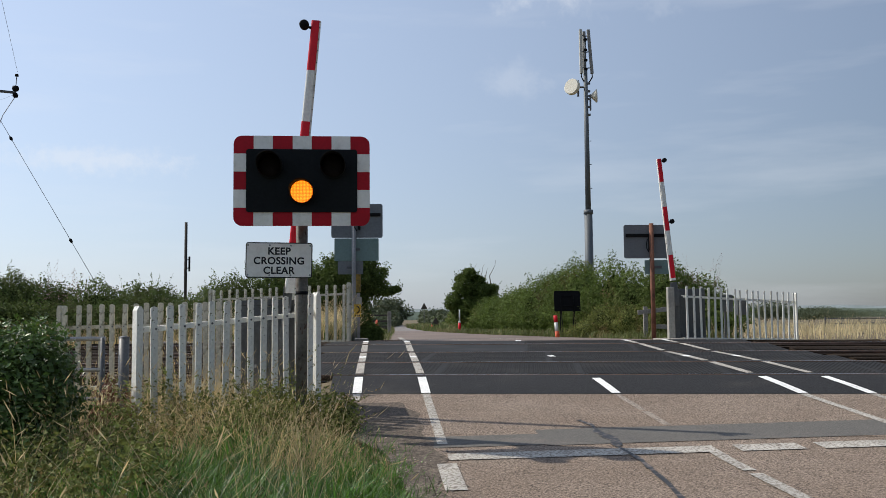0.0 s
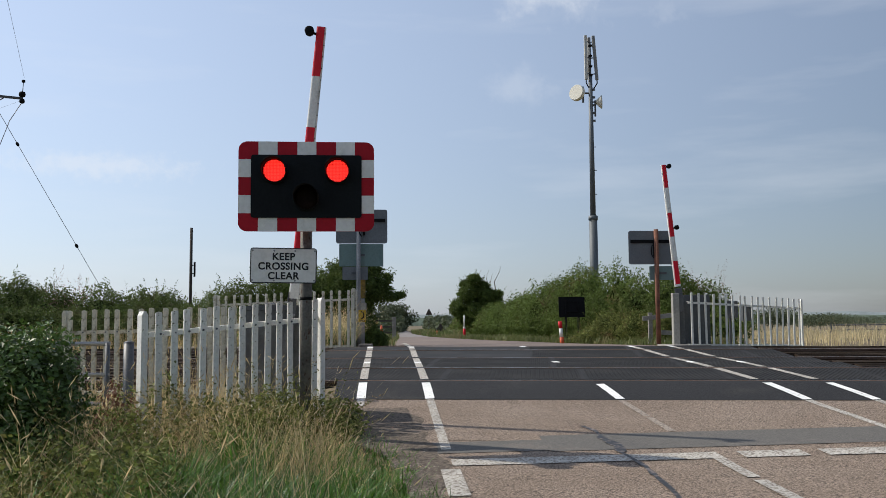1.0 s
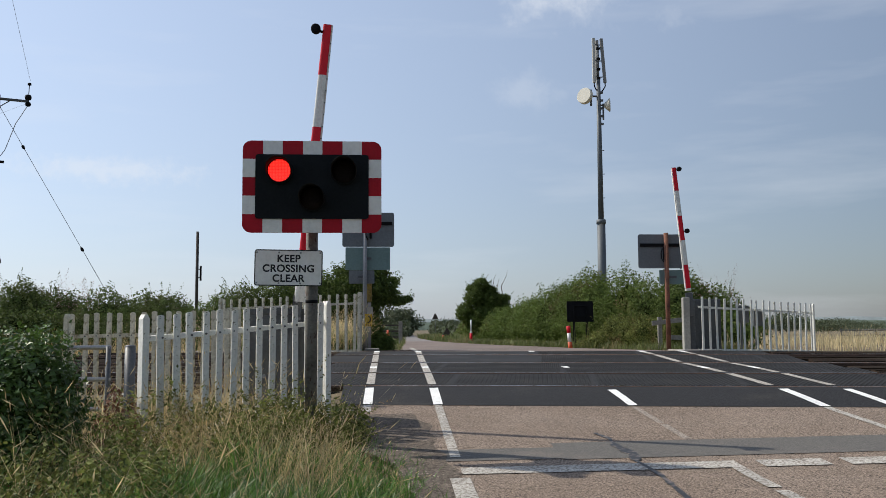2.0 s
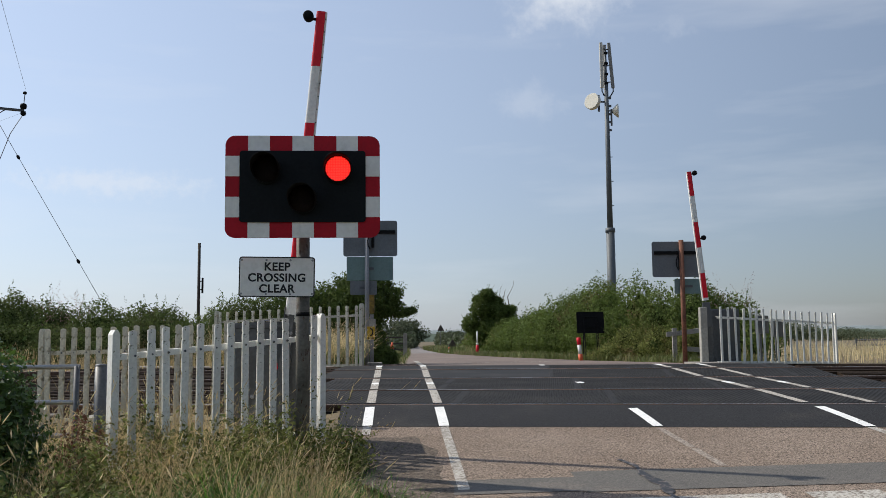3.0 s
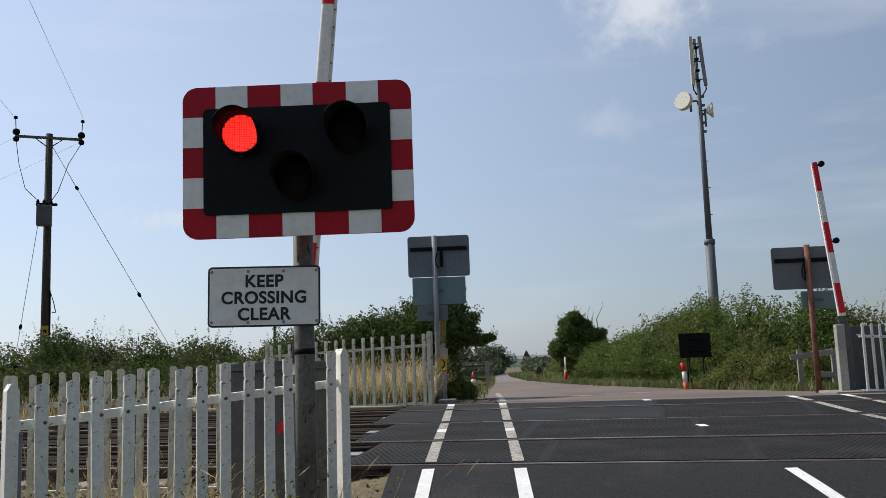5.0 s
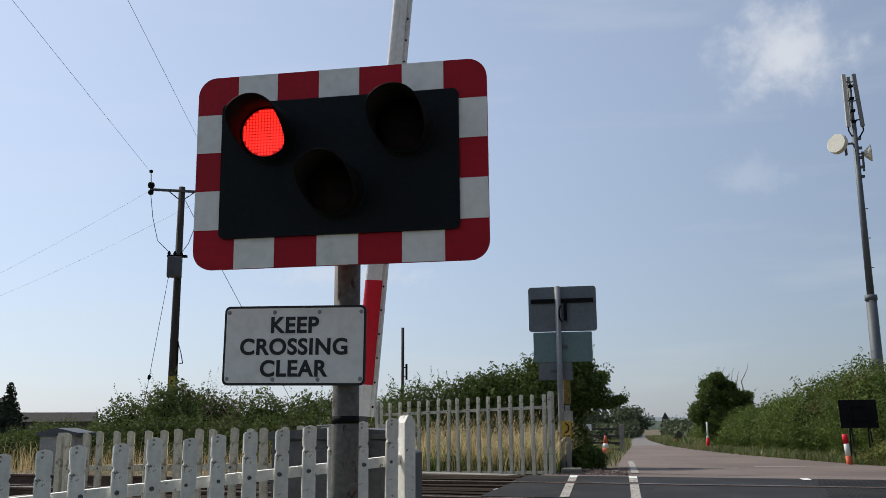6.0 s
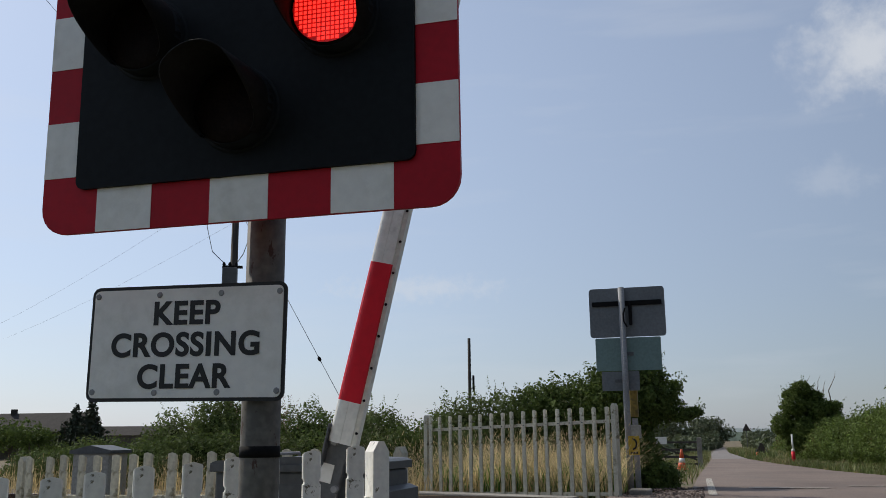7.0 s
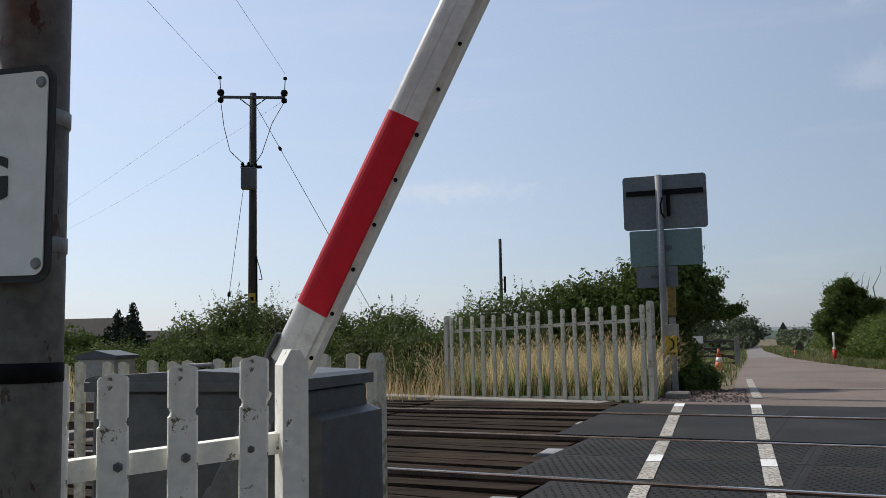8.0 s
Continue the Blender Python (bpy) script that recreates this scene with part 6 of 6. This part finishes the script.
# boards and plates round the far barrier
sb = thing("broken_stile", "broken grey weathered boards of an old stile", "stile", pose(6.58, 21.3, terrain(6.58, 21.3)))
for x, z, l, a in ((-0.05, 0.72, 0.85, -6), (0.25, 0.32, 0.5, 4), (0.3, 0.10, 0.45, -3)):
    part("board", box(B(), (0, 0, 0), (l, 0.03, 0.11), bevel=0.005), "weathered_board", sb, "", False, pose(x, 0, z, 0, a, 6))
for x in (-0.25, 0.42):
    part("upright", box(B(), (x, 0.05, 0.4), (0.10, 0.07, 0.85), bevel=0.006), "weathered_board", sb)
for x, y, z, w, h in ((7.6, 19.35, 1.52, 0.26, 0.38), (8.05, 19.6, 1.42, 0.22, 0.36)):
    pl = thing("equipment_box", "small grey box on a post behind the palisade", "equipment box", pose(x, y, terrain(x, y)), group="equipment boxes")
    part("box", box(B(), (0, 0, z - 0.65), (w, 0.12, h), bevel=0.01), "cabinet", pl)
    part("post", tube(B(), (0, 0.1, -0.1), (0, 0.1, z - 0.5), 0.03, 0.03, 8), "galv_dark", pl)

# steel gate and post by the near fence
sg = thing("steel_gate", "galvanised tubular steel gate half hidden by ivy", "gate", pose(-2.66, 7.92, 0.10))
for z in (1.06, 0.78, 0.52, 0.26):
    part("rail", tube(B(), (-2.6, 0.25, z), (-0.05, 0.0, z), 0.019, 0.019, 10), "gate_tube", sg, "", True)
part("stile", tube(B(), (-0.07, 0.0, 0.1), (-0.07, 0.0, 1.07), 0.022, 0.022, 10), "galv_dark", sg, "", True)
part("upright", tube(B(), (-1.35, 0.13, 0.1), (-1.35, 0.13, 1.07), 0.016, 0.016, 8), "gate_tube", sg, "", True)
gp = thing("gate_post", "dark grey round steel gate post", "gate post", pose(-2.535, 7.90, -0.1))
part("tube", tube(B(), (0, 0, 0), (0, 0, 1.27), 0.046, 0.046, 20), "galv_dark", gp, "", True)
part("cap", lathe(B(), [(0.047, 1.262), (0.047, 1.274), (0.02, 1.282), (0.0001, 1.283)], 20), "galv_dark", gp, "", True)
lc = thing("location_cabinet", "grey trackside cabinet with a pitched lid", "cabinet", pose(-9.1, 18.4, terrain(-9.1, 18.4)))
part("body", box(B(), (0, 0, 0.42), (0.66, 0.5, 0.86), bevel=0.015), "cabinet_light", lc)
part("lid", prism(B(), [(-0.38, 0.85), (-0.38, 0.90), (0, 0.98), (0.38, 0.90), (0.38, 0.85)], -0.28, 0.28), "cabinet", lc)
part("handle", box(B(), (0.15, -0.26, 0.5), (0.03, 0.03, 0.12)), "galv", lc)

# Distance


def far_tree(x, y, h, w, seed, material="leaf_far_haze", n=1500, label="hazy distant field tree", conifer=False):
    rng = random.Random(seed)
    z = terrain(x, y)
    e = thing("conifer" if conifer else "distant_tree", label, "tree", pose(x, y, z), group="distant trees")
    part("trunk", tube(B(), (0, 0, -0.2), (0, 0, h * (0.9 if conifer else 0.5)), h * 0.03, h * 0.012, 7), "bark", e)
    if conifer:
        blobs = [((rng.uniform(-0.1, 0.1), 0, h * t), (w * (1.05 - t) * rng.uniform(0.8, 1.1), w * (1.05 - t), h * 0.05)) for t in np.arange(0.12, 1.0, 0.075)]
    else:
        blobs = [((rng.uniform(-0.5, 0.5) * w, rng.uniform(-0.4, 0.4) * w, h * rng.uniform(0.35, 0.8)), (w * rng.uniform(0.3, 0.55), w * 0.4, h * rng.uniform(0.16, 0.28))) for _ in range(9)]
    leaf_cloud("crown", blobs, n, h * 0.045, material, e, seed)
    return e


# distant trees look hazy through their greyed leaf colour
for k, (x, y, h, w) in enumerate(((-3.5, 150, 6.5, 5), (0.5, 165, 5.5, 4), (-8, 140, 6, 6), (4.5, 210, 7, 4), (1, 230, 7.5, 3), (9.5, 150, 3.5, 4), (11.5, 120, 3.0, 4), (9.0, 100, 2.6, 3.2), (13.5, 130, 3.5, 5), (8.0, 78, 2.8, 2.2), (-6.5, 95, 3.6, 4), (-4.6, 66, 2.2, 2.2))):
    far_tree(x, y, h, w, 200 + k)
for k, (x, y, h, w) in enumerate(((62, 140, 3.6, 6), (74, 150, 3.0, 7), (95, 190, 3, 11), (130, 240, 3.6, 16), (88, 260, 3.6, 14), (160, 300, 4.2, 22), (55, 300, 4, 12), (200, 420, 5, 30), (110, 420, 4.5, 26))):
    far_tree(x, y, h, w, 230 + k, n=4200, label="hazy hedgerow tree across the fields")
for k, (x, y, h, w) in enumerate(((-107.6, 150, 11.4, 3.9), (-111.6, 151, 10.3, 3.3), (-115.5, 153, 7.5, 3.4))):
    far_tree(x, y, h, w, 260 + k, "leaf_conifer", 1800, "dark spruce beside the farmhouse", True)
for k, (x, y, h, w) in enumerate(((-114, 142, 6, 5), (-119, 143, 7.2, 6), (-128, 150, 8, 9), (-140, 160, 8, 12), (-30, 62, 3.0, 4.5), (-25.5, 58, 2.6, 3.2), (-36, 75, 3, 5), (-112, 146, 3.4, 5))):
    far_tree(x, y, h, w, 280 + k, "leaf_tree", 1700, "dark tree at the field's far side")
hs = thing("farmhouse", "low dark farmhouse with a long roof among trees", "house", pose(-124, 158, terrain(-124, 158), 0, 0, 6))
part("wall", box(B(), (0, 0, 2.6), (19, 8, 5.4)), "house_wall", hs)
part("roof", prism(B(), [(-4.6, 5.2), (0, 8.9), (4.6, 5.2)], -10, 10, Matrix.Rotation(math.pi / 2, 4, "Z")), "roof_tile", hs)
for x in (-6, -2, 2, 6):
    part("window", box(B(), (x, -4.02, 3.4), (1.2, 0.08, 1.2)), "black", hs)
part("chimney", box(B(), (-7, 0, 9.0), (0.9, 0.9, 1.4)), "roof_tile", hs)
bn = thing("barn", "distant brown-roofed farm building", "house", pose(-175, 262, 0.0, 0, 0, 25))
part("wall", box(B(), (0, 0, 1.8), (26, 10, 3.6)), "house_wall", bn)
part("roof", prism(B(), [(-5.6, 3.5), (0, 6.4), (5.6, 3.5)], -13.5, 13.5, Matrix.Rotation(math.pi / 2, 4, "Z")), "roof_tile", bn)
trough = thing("field_rail", "low silver rail fence in the field", "fence", pose(21.5, 40, terrain(21.5, 40)))
for z in (0.32, 0.55):
    part("rail", tube(B(), (-0.9, 0.23, z), (4.5, 1.0, z), 0.028, 0.028, 8), "galv_dark", trough)
for x in (-0.9, 0.9, 2.7, 4.5):
    part("post", tube(B(), (x, (x + 2.5) / 7, -0.1), (x, (x + 2.5) / 7, 0.62), 0.05, 0.05, 8), "galv_dark", trough)


def ridge(name, label, dist, a0, a1, base, height, material, seed):
    """A far wooded or hilly skyline, as a thick wall of ground."""
    n = 160
    verts, faces = [], []
    for i in range(n + 1):
        a = radians(a0 + (a1 - a0) * i / n)
        h = base + height * (0.5 + 0.5 * noise.noise((i * 0.06, seed, 0))) + height * 0.15 * noise.noise((i * 0.45, seed, 4))
        for d, z in ((dist, -6), (dist + h * 2, h), (dist + h * 8, -6)):
            verts.append((d * math.sin(a), d * math.cos(a), z))
        if i:
            k = 3 * i
            faces += [(k - 3, k, k + 1, k - 2), (k - 2, k + 1, k + 2, k - 1)]
    return tagged(from_arrays(name, verts, faces, material, smooth=True), label, kind="structure")


# skyline ridges get their haze from base colour alone
ridge("backdrop_hills", "far hills on the skyline with haze put into their blue-grey", 3000, -80, 80, 4, 34, "hill_haze", 3)
ridge("backdrop_woods", "line of far woods and hedges in a haze-greyed colour", 700, -80, 80, 1.5, 4.5, "leaf_haze", 8)


def stones(name, label, n, place, size, material, seed):
    """Loose stones: squashed, jittered octahedra."""
    rng = np.random.default_rng(seed)
    base = np.array([(1, 0, 0), (-1, 0, 0), (0, 1, 0), (0, -1, 0), (0, 0, 1), (0, 0, -1)], float)
    tri = [(0, 2, 4), (2, 1, 4), (1, 3, 4), (3, 0, 4), (2, 0, 5), (1, 2, 5), (3, 1, 5), (0, 3, 5)]
    verts, faces = [], []
    for i in range(n):
        x, y, z = place(rng)
        s = size * (0.4 + rng.random() ** 2 * 1.2)
        v = base * (0.6 + 0.7 * rng.random((6, 3))) * s * np.array([1, 1, 0.7])
        a = rng.random() * 6.28
        r = np.array([[math.cos(a), -math.sin(a), 0], [math.sin(a), math.cos(a), 0], [0, 0, 1]])
        v = v @ r.T + np.array([x, y, z + s * 0.2])
        k = len(verts)
        verts += v.tolist()
        faces += [(k + p, k + q, k + w) for p, q, w in tri]
    return tagged(from_arrays(name, verts, faces, material), label, "gravel", kind="stuff")


def by_edge(rng):
    y = rng.uniform(2.5, 9.6)
    x = road_edges(y)[0] + abs(rng.normal(0, 0.16)) - 0.04
    return x, y, road_z(x, y)


def by_track(rng):
    x = rng.uniform(-7.5, -1.1) if rng.random() < 0.7 else rng.uniform(6.3, 13)
    s = rng.uniform(9.7, 17.2)
    return x, s - SKEW * x, level(s) - 0.17


def beyond(rng):
    x = rng.uniform(-0.9, 0.25)
    y = rng.uniform(17.6, 21.5)
    return x, y, max(terrain(x, y) + 0.04, road_z(x, y))


stones("loose_gravel", "loose chippings washed along the road edge", 2600, by_edge, 0.009, "gravel", 91)
stones("loose_ballast", "loose dark ballast stones between the rails", 3600, by_track, 0.035, "ballast", 92)
stones("loose_gravel", "dark gravel on the shoulder beyond the tracks", 900, beyond, 0.02, "ballast", 93)


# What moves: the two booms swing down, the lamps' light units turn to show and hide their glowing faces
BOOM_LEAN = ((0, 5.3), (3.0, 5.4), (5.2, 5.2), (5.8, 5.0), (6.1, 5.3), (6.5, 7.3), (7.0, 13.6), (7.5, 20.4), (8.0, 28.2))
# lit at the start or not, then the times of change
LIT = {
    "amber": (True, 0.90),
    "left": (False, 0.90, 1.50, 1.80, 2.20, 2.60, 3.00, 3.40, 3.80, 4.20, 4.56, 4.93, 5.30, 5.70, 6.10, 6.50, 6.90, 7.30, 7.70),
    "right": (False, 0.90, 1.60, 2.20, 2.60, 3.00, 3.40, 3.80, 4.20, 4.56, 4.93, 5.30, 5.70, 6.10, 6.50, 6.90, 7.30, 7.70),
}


def motions():
    for b, at, sign in ((NEAR_BOOM, NEAR_PIVOT, 1), (FAR_BOOM, FAR_PIVOT, -1)):
        walk(b, [(t, pose(*at, 0, sign * a, 0)) for t, a in BOOM_LEAN])
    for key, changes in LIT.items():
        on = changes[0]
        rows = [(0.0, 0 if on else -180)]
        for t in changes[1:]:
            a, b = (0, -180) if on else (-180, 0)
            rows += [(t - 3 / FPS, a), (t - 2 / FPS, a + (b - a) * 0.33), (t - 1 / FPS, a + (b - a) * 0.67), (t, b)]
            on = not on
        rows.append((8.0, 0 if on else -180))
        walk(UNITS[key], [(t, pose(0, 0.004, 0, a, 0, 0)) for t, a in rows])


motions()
